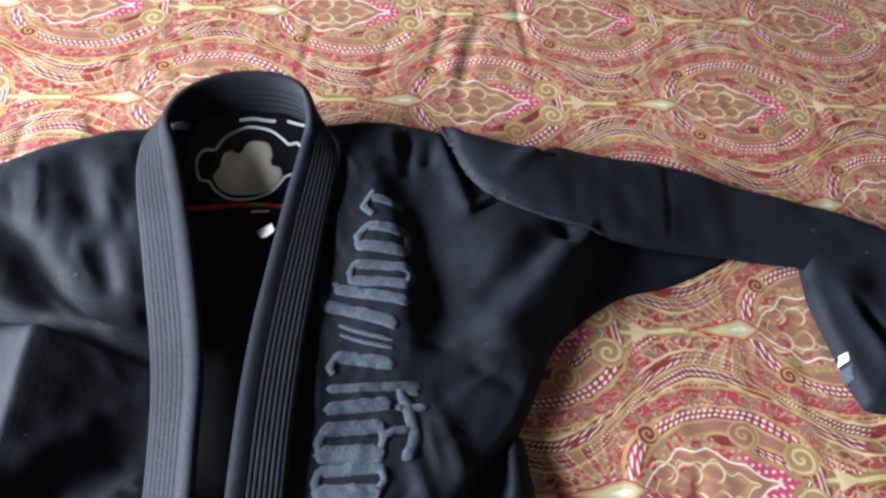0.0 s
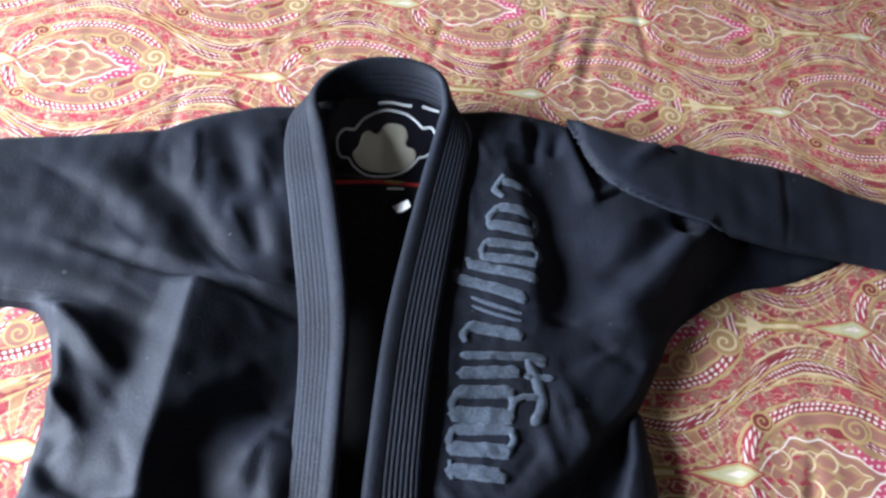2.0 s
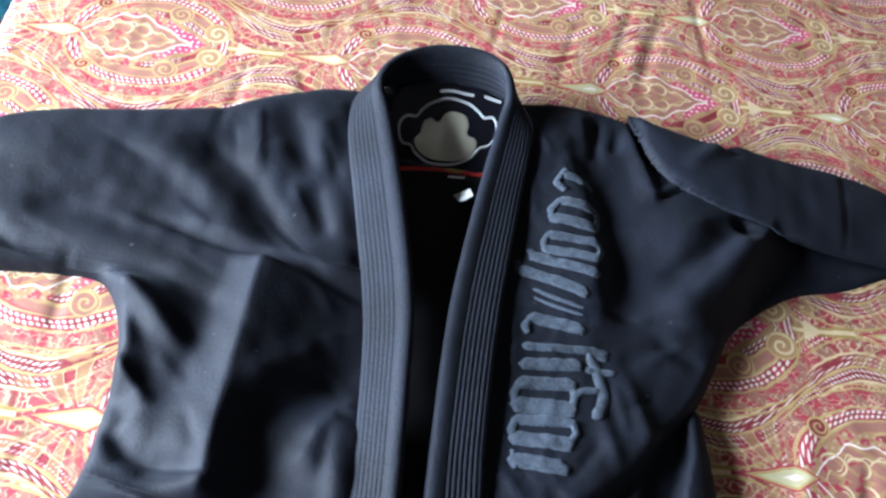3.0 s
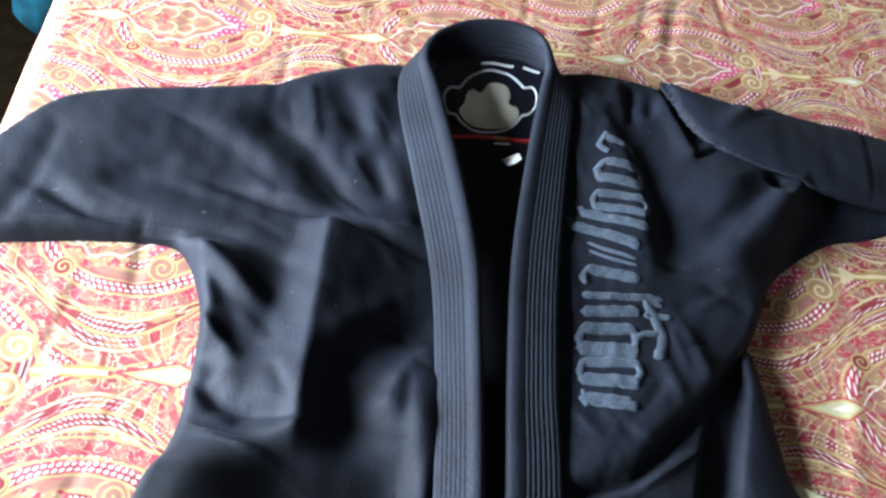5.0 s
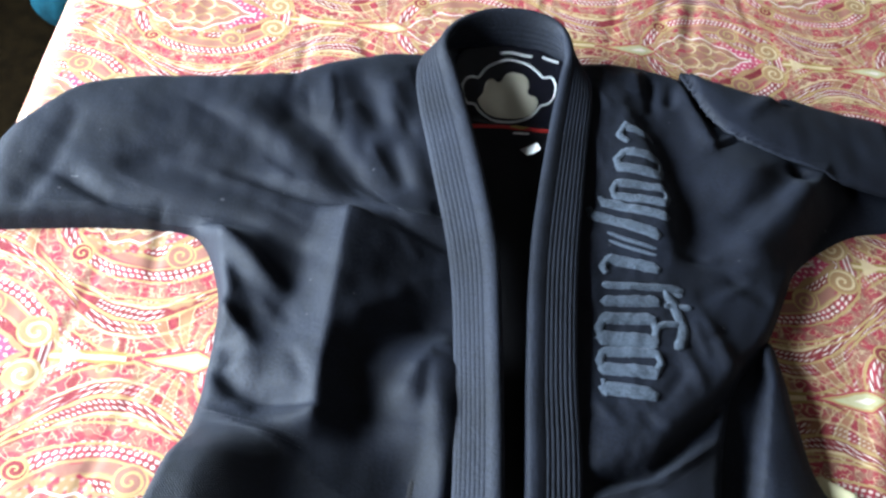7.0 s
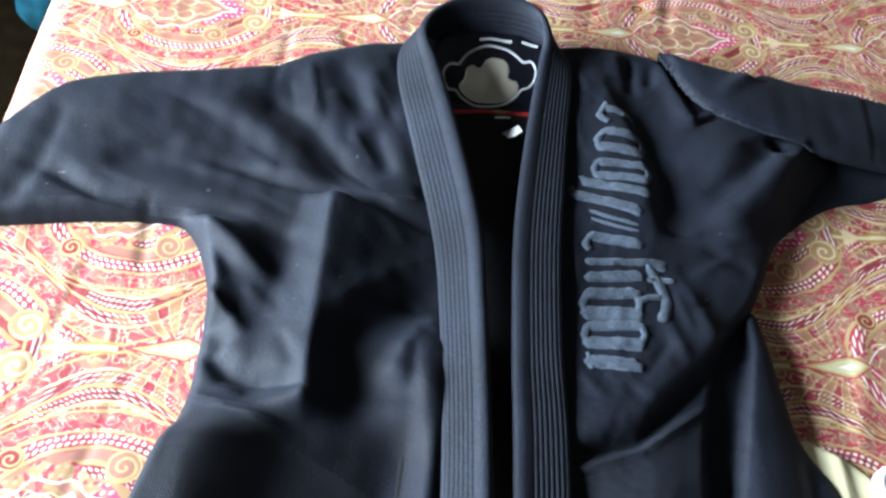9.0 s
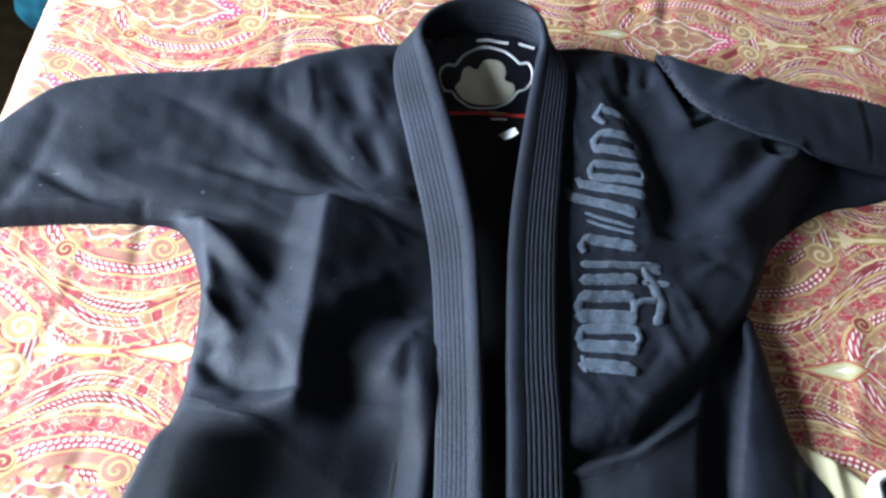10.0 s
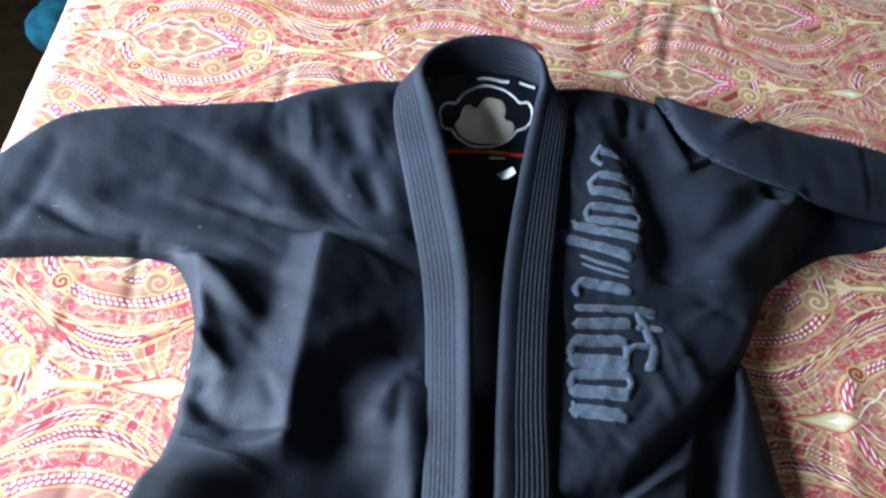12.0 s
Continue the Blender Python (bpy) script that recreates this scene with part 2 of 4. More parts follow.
M_TAG = plain("white_satin", (0.80, 0.79, 0.76), 0.5)
M_PAISLEY = paisley("paisley_print")
M_CREAM = plain("cream_sheet", (0.74, 0.66, 0.40), 0.8, bump_scale=120.0)
M_CARPET = plain("brown_carpet", (0.0065, 0.0042, 0.0015), 0.95, scale=30.0, vary=0.35, bump_scale=300.0, bump_depth=0.004, spec=0.03)
M_WALL = plain("wall_paint", (0.12, 0.10, 0.09), 0.85, scale=3.0, vary=0.05, bump_scale=90.0)
M_CEIL = plain("ceiling_paint", (0.16, 0.148, 0.13), 0.9, scale=3.0, vary=0.04)
M_WHITE = plain("white_plastic", (0.80, 0.80, 0.78), 0.3, scale=4.0, vary=0.03, bump_depth=0.00005)
M_SCREEN = plain("grey_screen", (0.055, 0.065, 0.060), 0.15, vary=0.1, bump_depth=0.00002)
M_BLUE = plain("blue_plush", (0.007, 0.042, 0.060), 0.9, scale=25.0, vary=0.4, bump_scale=150.0, bump_depth=0.004, spec=0.1)
M_WOOD = plain("bed_wood", (0.14, 0.075, 0.04), 0.5, scale=12.0, vary=0.3)


# ---- mesh helpers ----
def link(name, bm, mat, parent=None, label="", smooth=True):
    me = bpy.data.meshes.new(name)
    bm.to_mesh(me)
    bm.free()
    return link_mesh(name, me, mat, parent, label, smooth)


def link_mesh(name, me, mat, parent=None, label="", smooth=True):
    me.materials.append(mat)
    me.polygons.foreach_set("use_smooth", [smooth] * len(me.polygons))
    ob = new(name, me)
    if parent is not None:
        ob.parent = parent
    if label:
        tagged(ob, label=label)
    return ob


def part(name, bm, mat, parent, label=""):
    return link(name, bm, mat, parent, label)


def box(bm, x0, x1, y0, y1, z0, z1, bevel=0.0):
    made = bmesh.ops.create_cube(bm, size=1.0)
    vs = made["verts"]
    for v in vs:
        v.co = Vector(((x0 + x1) / 2 + v.co.x * (x1 - x0), (y0 + y1) / 2 + v.co.y * (y1 - y0), (z0 + z1) / 2 + v.co.z * (z1 - z0)))
    if bevel:
        es = list({e for v in vs for e in v.link_edges})
        bmesh.ops.bevel(bm, geom=es, offset=bevel, segments=3, affect="EDGES", profile=0.5)
    return bm


def spline(pts, n=12, closed=True):
    """Smooth curve through points (any dimension), as an array."""
    p = np.array(pts, float)
    k = len(p)
    out = []
    for i in range(k if closed else k - 1):
        if closed:
            a, b, c, d = p[i - 1], p[i], p[(i + 1) % k], p[(i + 2) % k]
        else:
            a, b, c, d = p[max(i - 1, 0)], p[i], p[i + 1], p[min(i + 2, k - 1)]
        for j in range(n):
            t = j / n
            out.append(0.5 * (2 * b + (c - a) * t + (2 * a - 5 * b + 4 * c - d) * t * t + (3 * b - a - 3 * c + d) * t ** 3))
    if not closed:
        out.append(p[-1])
    return np.array(out)


def to_outline(pts, poly):
    """Distance to a closed polyline (positive inside) and the nearest points on it."""
    best = np.full(len(pts), 1e9)
    near = np.zeros_like(pts)
    inside = np.zeros(len(pts), bool)
    for i in range(len(poly)):
        a, b = poly[i], poly[(i + 1) % len(poly)]
        ab = b - a
        t = np.clip(((pts - a) @ ab) / max(ab @ ab, 1e-12), 0, 1)
        q = a + t[:, None] * ab
        d = np.hypot(*(pts - q).T)
        m = d < best
        best[m], near[m] = d[m], q[m]
        if a[1] != b[1]:
            hit = ((a[1] > pts[:, 1]) != (b[1] > pts[:, 1])) & (pts[:, 0] < (b[0] - a[0]) * (pts[:, 1] - a[1]) / (b[1] - a[1]) + a[0])
            inside ^= hit
    return np.where(inside, best, -best), near


def cloth(outline, height, cell=0.004):
    """A sheet of cloth within an outline: vertices, faces. height(x, y, d) gives z; d: distance from the rim."""
    lo, hi = outline.min(0) - cell, outline.max(0) + cell
    nx, ny = [int(math.ceil((hi[i] - lo[i]) / cell)) + 1 for i in (0, 1)]
    gx, gy = np.meshgrid(lo[0] + cell * np.arange(nx), lo[1] + cell * np.arange(ny))
    pts = np.stack([gx.ravel(), gy.ravel()], 1)
    d, near = to_outline(pts, outline)
    ok = d > cell * 0.15
    idx = np.arange(nx * ny).reshape(ny, nx)
    quads = np.stack([idx[:-1, :-1], idx[:-1, 1:], idx[1:, 1:], idx[1:, :-1]], -1).reshape(-1, 4)
    quads = quads[ok[quads].any(1)]
    pts[~ok] = near[~ok]
    d = np.where(ok, d, 0.0)
    z = height(pts[:, 0], pts[:, 1], d)
    used = np.unique(quads)
    back = np.full(nx * ny, -1)
    back[used] = np.arange(len(used))
    return np.column_stack([pts, z])[used], back[quads]


def sheet_mesh(name, verts, quads):
    me = bpy.data.meshes.new(name)
    me.from_pydata(verts.tolist(), [], [[i for n, i in enumerate(q) if i not in q[:n]] for q in quads.tolist()])
    me.validate()
    return me


def seg(x, y, x0, y0, x1, y1):
    """Along (0..1) and signed distance (left of the way is plus) from a segment."""
    dx, dy = x1 - x0, y1 - y0
    n = math.hypot(dx, dy)
    return ((x - x0) * dx + (y - y0) * dy) / n / n, ((y - y0) * dx - (x - x0) * dy) / n


def ridge(x, y, x0, y0, x1, y1, h, left, right, sharp=2.0, fade=0.25):
    """A fold: crest along a segment, with its own width on either side, fading at its ends."""
    t, s = seg(x, y, x0, y0, x1, y1)
    w = np.where(s > 0, left, right)
    end = np.clip((t + fade) / (2 * fade), 0, 1) * np.clip((1 + fade - t) / (2 * fade), 0, 1)
    end = end * end * (3 - 2 * end)
    return h * end * np.exp(-(np.abs(s) / w) ** sharp)


def dome(x, y, cx, cy, rx, ry, h, turn=0.0):
    c, s = math.cos(radians(turn)), math.sin(radians(turn))
    a, b = ((x - cx) * c + (y - cy) * s) / rx, (-(x - cx) * s + (y - cy) * c) / ry
    return h * np.exp(-(a * a + b * b))


def lumps(x, y, size, seed):
    """Soft irregular waves, about -1..1."""
    r = np.random.RandomState(seed)
    out = np.zeros_like(x)
    for i in range(9):
        a, ph, k = r.uniform(0, math.pi), r.uniform(0, 6.28), r.uniform(0.6, 1.9) / size
        out += np.sin((x * math.cos(a) + y * math.sin(a)) * k * 2 * math.pi + ph)
    return out / 4.5


# ---- the bed's surface ----
TURN = radians(6.5)
CT, ST = math.cos(TURN), math.sin(TURN)
EDGE_U, EDGE_R = -0.712, 0.05


def to_bed(x, y):
    return x * CT + y * ST, -x * ST + y * CT


def bed_top(x, y):
    """Height of the bedspread; falls away past the bed's side."""
    u, v = to_bed(x, y)
    over = np.maximum(EDGE_U + EDGE_R - u, 0.0)
    z = BED_Z - np.where(over < EDGE_R * 0.98, EDGE_R - np.sqrt(np.maximum(EDGE_R ** 2 - over ** 2, 0)), EDGE_R + (over - EDGE_R * 0.98) * 3.0)
    z = z + 0.0018 * lumps(u, v, 0.30, 3) + 0.0005 * lumps(u, v, 0.06, 4)
    # creases in the cloth
    c = 0.0 * z
    c = c - ridge(x, y, 0.140, 1.02, 0.105, 0.85, 0.0042, 0.009, 0.010) + ridge(x, y, 0.118, 1.02, 0.085, 0.86, 0.002, 0.010, 0.010)
    c = c - ridge(x, y, 0.090, 1.02, 0.060, 0.86, 0.0032, 0.007, 0.008) - ridge(x, y, 0.004, 0.95, -0.012, 0.82, 0.0026, 0.006, 0.006)
    c = c - ridge(x, y, -0.105, 0.98, -0.115, 0.86, 0.0024, 0.006, 0.006)
    c = c - ridge(x, y, 0.19, 1.08, 0.21, 0.93, 0.003, 0.005, 0.008)
    c = c - ridge(x, y, -0.44, 0.74, -0.435, 0.60, 0.004, 0.006, 0.008) - ridge(x, y, -0.368, 0.75, -0.347, 0.68, 0.003, 0.005, 0.006)
    c = c - ridge(x, y, -0.533, 0.37, -0.522, 0.29, 0.004, 0.005, 0.007)
    c = c - ridge(x, y, -0.580, 0.300, -0.603, 0.080, 0.0026, 0.0040, 0.0045, fade=0.1)
    c = c - ridge(x, y, -0.492, 0.180, -0.518, 0.010, 0.0026, 0.0040, 0.0045, fade=0.1)
    c = c - ridge(x, y, 0.36, 0.30, 0.33, 0.14, 0.005, 0.008, 0.006) + ridge(x, y, 0.30, 0.34, 0.27, 0.18, 0.004, 0.015, 0.008)
    return z + 0.6 * c


# ---- room ----
def wall(name, x0, x1, y0, y1, z0=0.0, z1=CEIL):
    return tagged(link(name, box(bmesh.new(), x0, x1, y0, y1, z0, z1), M_WALL, smooth=False), "brown painted plaster wall", "wall", kind="structure")


tagged(link("floor", box(bmesh.new(), WALL_X0 - 0.2, WALL_X1 + 0.2, WALL_Y0 - 0.2, WALL_Y1 + 0.2, -0.12, 0.0), M_CARPET, smooth=False),
       "dark brown carpeted bedroom floor", "floor", kind="structure")
tagged(link("ceiling", box(bmesh.new(), WALL_X0 - 0.2, WALL_X1 + 0.2, WALL_Y0 - 0.2, WALL_Y1 + 0.2, CEIL, CEIL + 0.1), M_CEIL, smooth=False),
       "plain dull beige painted ceiling", "ceiling", kind="structure")
wall("wall_north", WALL_X0, WALL_X1, WALL_Y1, WALL_Y1 + 0.15)
wall("wall_south", WALL_X0, WALL_X1, WALL_Y0 - 0.15, WALL_Y0)
wall("wall_east", WALL_X1, WALL_X1 + 0.15, WALL_Y0, WALL_Y1)
west = bmesh.new()
for y0, y1, z0, z1 in ((WALL_Y0, WIN_Y0, 0, CEIL), (WIN_Y1, WALL_Y1, 0, CEIL), (WIN_Y0, WIN_Y1, 0, WIN_Z0), (WIN_Y0, WIN_Y1, WIN_Z1, CEIL)):
    box(west, WALL_X0 - 0.15, WALL_X0, y0, y1, z0, z1)
tagged(link("wall_west", west, M_WALL, smooth=False), "brown painted wall with a window opening", "wall", kind="structure")
window = tagged(new("window_1"), "white framed bedroom window letting in daylight", "window", kind="structure")
frame_bm = bmesh.new()
for y0, y1, z0, z1 in ((WIN_Y0, WIN_Y0 + 0.05, WIN_Z0, WIN_Z1), (WIN_Y1 - 0.05, WIN_Y1, WIN_Z0, WIN_Z1),
                       (WIN_Y0 + 0.05, WIN_Y1 - 0.05, WIN_Z0, WIN_Z0 + 0.05), (WIN_Y0 + 0.05, WIN_Y1 - 0.05, WIN_Z1 - 0.05, WIN_Z1)):
    box(frame_bm, WALL_X0 - 0.11, WALL_X0 - 0.06, y0, y1, z0, z1, 0.004)
part("window_frame", frame_bm, M_WHITE, window)

# ---- bed and bedspread ----
BED = pose(0, 0, 0, 0, 0, 6.5)
bed = tagged(new("bed"), "low double bed under a paisley bedspread", "bed")
bed.matrix_world = BED
part("mattress", box(bmesh.new(), -0.665, 0.95, -0.42, 1.40, 0.29, 0.535, 0.05), M_CREAM, bed)
part("bed_base", box(bmesh.new(), -0.64, 0.93, -0.40, 1.38, 0.06, 0.288, 0.01), M_WOOD, bed)
for fx in (-0.58, 0.86):
    for fy in (-0.34, 1.32):
        part("leg", box(bmesh.new(), fx - 0.03, fx + 0.03, fy - 0.03, fy + 0.03, 0.0, 0.06, 0.005), M_WOOD, bed)


def bedspread():
    step = 0.005
    us = [EDGE_U + 0.004 * i for i in range(0, 16)]
    us = us + list(np.arange(us[-1] + step, 0.98, step))
    vs = np.arange(-0.44, 1.42, step)
    verts, uvs = [], []
    drop = [0.30, 0.40, 0.435, 0.455, 0.47, 0.48, 0.49]
    for v in vs:
        for zz in drop:                      # hanging side
            sway = 0.006 * math.sin(v * 21 + 1.0) * (0.5 - zz) / 0.2
            verts.append((EDGE_U + sway + 0.0, v, zz))
            uvs.append((EDGE_U - 0.03 - (0.5 - zz), v))
        for u in us:
            x, y = u * CT - v * ST, u * ST + v * CT
            verts.append((u, v, 0.0))
            uvs.append((u - 0.03 * max(0.0, (EDGE_U + EDGE_R - u) / EDGE_R) ** 2, v))
    verts = np.array(verts)
    n = len(drop) + len(us)
    top = np.tile(np.arange(n) >= len(drop), len(vs))
    x, y = verts[:, 0] * CT - verts[:, 1] * ST, verts[:, 0] * ST + verts[:, 1] * CT
    verts[top, 2] = bed_top(x, y)[top]
    idx = np.arange(len(verts)).reshape(len(vs), n)
    spread = tagged(new("bedspread"), "crimson, tan and cream paisley print bedspread over the bed", "bedspread")
    spread.matrix_world = BED
    for name, cols in (("side_drop", idx[:, :len(drop) + 1]), ("top_panel", idx[:, len(drop):])):
        quads = np.stack([cols[:-1, :-1], cols[:-1, 1:], cols[1:, 1:], cols[1:, :-1]], -1).reshape(-1, 4)
        used = np.unique(quads)
        back = np.full(len(verts), -1)
        back[used] = np.arange(len(used))
        me = bpy.data.meshes.new(name)
        me.from_pydata(verts[used].tolist(), [], back[quads].tolist())
        layer = me.uv_layers.new(name="cloth")
        loops = np.zeros(len(me.loops), int)
        me.loops.foreach_get("vertex_index", loops)
        layer.data.foreach_set("uv", np.array(uvs)[used][loops].ravel())
        link_mesh(name, me, M_PAISLEY, spread)
    return spread


bedspread()

# ---- the jacket ----
jacket = tagged(new("martial_arts_jacket"), "black cotton martial arts jacket laid open-armed on the bedspread", "jacket")

LEFT = spline([(-0.175, 0.730), (-0.255, 0.719), (-0.325, 0.704), (-0.391, 0.673), (-0.445, 0.638), (-0.536, 0.608), (-0.640, 0.579), (-0.699, 0.543),
               (-0.741, 0.474), (-0.785, 0.410), (-0.815, 0.360), (-0.800, 0.305), (-0.740, 0.314), (-0.680, 0.328), (-0.591, 0.347), (-0.509, 0.357), (-0.478, 0.342),
               (-0.453, 0.299), (-0.440, 0.257), (-0.434, 0.202), (-0.431, 0.150), (-0.436, 0.100), (-0.448, 0.020), (-0.455, -0.080),
               (-0.300, -0.090), (-0.140, -0.090), (-0.140, 0.100), (-0.155, 0.250), (-0.175, 0.400), (-0.205, 0.520), (-0.230, 0.620), (-0.225, 0.690)])
RIGHT = spline([(-0.100, 0.732), (-0.055, 0.748), (0.000, 0.760), (0.075, 0.752), (0.115, 0.730), (0.180, 0.700), (0.260, 0.680), (0.360, 0.660), (0.440, 0.630), (0.450, 0.598),
                (0.370, 0.546), (0.305, 0.522), (0.255, 0.486), (0.217, 0.445), (0.199, 0.402), (0.180, 0.355), (0.160, 0.318), (0.128, 0.270),
                (0.108, 0.200), (0.098, 0.100), (0.092, -0.080), (0.000, -0.090), (-0.090, -0.090), (-0.085, 0.100), (-0.090, 0.250), (-0.090, 0.400), (-0.080, 0.555), (-0.075, 0.680)])
FLAP = spline([(0.172, 0.338), (0.184, 0.294), (0.194, 0.227), (0.205, 0.178), (0.235, 0.131), (0.262, 0.060), (0.275, -0.060),
               (0.180, -0.080), (0.075, -0.070), (0.078, 0.100), (0.090, 0.220), (0.130, 0.310)])
BAND = spline([(0.081, 0.745), (0.125, 0.735), (0.165, 0.726), (0.200, 0.723), (0.235, 0.733), (0.280, 0.727), (0.390, 0.727), (0.470, 0.707), (0.578, 0.683),
               (0.655, 0.655), (0.705, 0.620), (0.710, 0.588), (0.631, 0.580), (0.524, 0.580), (0.440, 0.584), (0.359, 0.584), (0.295, 0.588), (0.218, 0.603), (0.159, 0.622), (0.126, 0.645), (0.106, 0.675), (0.090, 0.715)])
CUFF = spline([(0.545, 0.610), (0.532, 0.560), (0.534, 0.520), (0.549, 0.451), (0.560, 0.405), (0.574, 0.393), (0.610, 0.395), (0.690, 0.420), (0.735, 0.500), (0.725, 0.600), (0.640, 0.620)])
BACK = spline([(-0.268, 0.700), (-0.225, 0.742), (-0.140, 0.760), (-0.080, 0.745), (-0.060, 0.690), (-0.055, 0.400), (-0.045, -0.085), (-0.200, -0.085), (-0.215, 0.300), (-0.272, 0.600)], 16)


def rim(d, r):
    k = np.clip(d / r, 0, 1)
    return np.sqrt(1 - (1 - k) ** 2)


FOLD_L, FOLD_R = 1.1, 1.1


def crease(x, y, pts, h, left, right, sharp=2.0):
    """A fold (or, with a negative height, a groove) along a line of points, running out softly at its ends."""
    left, right = left * 1.2, right * 1.2
    p = [Vector(q) for q in pts]
    grow = 0.16 * sum((b - a).length for a, b in zip(p, p[1:]))
    p[0] = p[0] + (p[0] - p[1]).normalized() * grow
    p[-1] = p[-1] + (p[-1] - p[-2]).normalized() * grow
    pts = [tuple(q) for q in p]
    lens = [math.hypot(b[0] - a[0], b[1] - a[1]) for a, b in zip(pts, pts[1:])]
    total, done = sum(lens), 0.0
    best, side, at = np.full(x.shape, 1e9), np.zeros_like(x), np.zeros_like(x)
    for (x0, y0), (x1, y1), n in zip(pts, pts[1:], lens):
        t, s = seg(x, y, x0, y0, x1, y1)
        tc = np.clip(t, 0, 1)
        dist = np.hypot(x - x0 - tc * (x1 - x0), y - y0 - tc * (y1 - y0))
        near = dist < best
        best, side, at = np.where(near, dist, best), np.where(near, s, side), np.where(near, (done + tc * n) / total, at)
        done += n
    mixw = 0.5 + 0.5 * np.tanh(side / 0.002)
    w = left * mixw + right * (1 - mixw)
    end = np.clip(np.minimum(at, 1 - at) / 0.27, 0, 1)
    return h * (0.08 + 0.92 * end * end * (3 - 2 * end)) * np.exp(-(best / w) ** sharp)


def pleat(x, y, x0, y0, x1, y1, h, plane, drop, fade=0.1):
    """A pressed fold: a flat facet that rises to a crest on one side, and a steep drop on the side left of the way."""
    t, s = seg(x, y, x0, y0, x1, y1)
    end = np.clip((t + fade) / (2 * fade), 0, 1) * np.clip((1 + fade - t) / (2 * fade), 0, 1)
    end = end * end * (3 - 2 * end)
    k = np.clip(1 - np.abs(s) / plane, 0, 1)
    return h * end * np.where(s > 0, np.exp(-(np.abs(s) / drop) ** 1.5), k * k * (1.6 - 0.6 * k))


def left_height(x, y, d):
    flat = 0.020 + 0.009 * (1 - np.exp(-d / 0.03)) + 0.012 * np.clip(-0.42 - x, 0, 0.28) + 0.0008 * lumps(x, y, 0.13, 11) + 0.0004 * lumps(0.35 * (x - y), x + y, 0.05, 13)
    h = 0.0 * x
    # main pressed fold down the chest: broad lit side, steep shaded side
    tall, drop = np.interp(y, [0.12, 0.20, 0.29, 0.41], [0.022, 0.022, 0.022, 0.021]), np.interp(y, [0.12, 0.20, 0.30, 0.41], [0.024, 0.032, 0.065, 0.085])
    h = h + pleat(x, y, -0.326, 0.410, -0.313, 0.130, tall, np.interp(y, [0.14, 0.22, 0.30, 0.40], [0.060, 0.065, 0.048, 0.042]), drop, 0.05)
    h = h + ridge(x, y, -0.458, 0.350, -0.426, 0.235, 0.014, 0.045, 0.018, 1.6, 0.15) - dome(x, y, -0.380, 0.315, 0.022, 0.055, 0.006)
    # the hollow between that fold and the lapel, deepest over the waist
    lean = np.clip((x + 0.326) / 0.11, 0, 1) * np.clip((y - 0.22) / 0.06, 0, 1) * np.clip((0.415 - y) / 0.03, 0, 1)
    h = h - 0.013 * lean
    h = h - dome(x, y, -0.262, 0.160, 0.042, 0.060, 0.016)
    h = h + crease(x, y, [(-0.305, 0.205), (-0.248, 0.258), (-0.200, 0.298)], -0.007, 0.014, 0.014)
    h = h + crease(x, y, [(-0.300, 0.256), (-0.243, 0.316)], 0.004, 0.014, 0.010)
    # fold from the shoulder to the lapel
    h = h + crease(x, y, [(-0.466, 0.436), (-0.384, 0.419), (-0.325, 0.411), (-0.206, 0.384)], -0.007, 0.010, 0.004)
    h = h + crease(x, y, [(-0.440, 0.446), (-0.321, 0.428), (-0.215, 0.404)], 0.004, 0.016, 0.008)
    # swell beside the lapel, with its two small slits
    h = h + crease(x, y, [(-0.188, 0.262), (-0.218, 0.220), (-0.232, 0.178)], 0.012, 0.034, 0.013)
    h = h + crease(x, y, [(-0.210, 0.226), (-0.208, 0.176)], -0.003, 0.006, 0.007) + crease(x, y, [(-0.207, 0.247), (-0.176, 0.236)], -0.004, 0.005, 0.006)
    h = h + crease(x, y, [(-0.190, 0.200), (-0.188, 0.130), (-0.186, 0.060)], 0.008, 0.02, 0.013)
    # folds fanning out from the armpit
    h = h + crease(x, y, [(-0.470, 0.352), (-0.413, 0.316), (-0.375, 0.283)], 0.010, 0.009, 0.011)
    h = h + crease(x, y, [(-0.460, 0.372), (-0.410, 0.357), (-0.358, 0.338)], -0.005, 0.010, 0.012)
    h = h + crease(x, y, [(-0.457, 0.331), (-0.425, 0.291), (-0.398, 0.246)], -0.005, 0.010, 0.012) + crease(x, y, [(-0.441, 0.262), (-0.411, 0.234), (-0.390, 0.219)], 0.007, 0.005, 0.008)
    h = h + crease(x, y, [(-0.430, 0.219), (-0.402, 0.197)], -0.006, 0.010, 0.010) + dome(x, y, -0.388, 0.200, 0.028, 0.020, 0.003)
    h = h + crease(x, y, [(-0.424, 0.191), (-0.394, 0.165), (-0.369, 0.155), (-0.313, 0.157)], -0.011, 0.013, 0.008)
    # shoulder folds
    h = h + crease(x, y, [(-0.393, 0.632), (-0.368, 0.546)], 0.003, 0.005, 0.010) + crease(x, y, [(-0.358, 0.648), (-0.330, 0.590), (-0.311, 0.546)], -0.0075, 0.014, 0.020)
    h = h + crease(x, y, [(-0.441, 0.566), (-0.370, 0.515), (-0.326, 0.456), (-0.296, 0.432)], -0.0095, 0.014, 0.022) + crease(x, y, [(-0.356, 0.588), (-0.323, 0.541)], 0.003, 0.010, 0.014)
    h = h + crease(x, y, [(-0.334, 0.546), (-0.322, 0.492)], -0.0015, 0.008, 0.010) + crease(x, y, [(-0.295, 0.520), (-0.266, 0.456)], -0.0050, 0.009, 0.013)
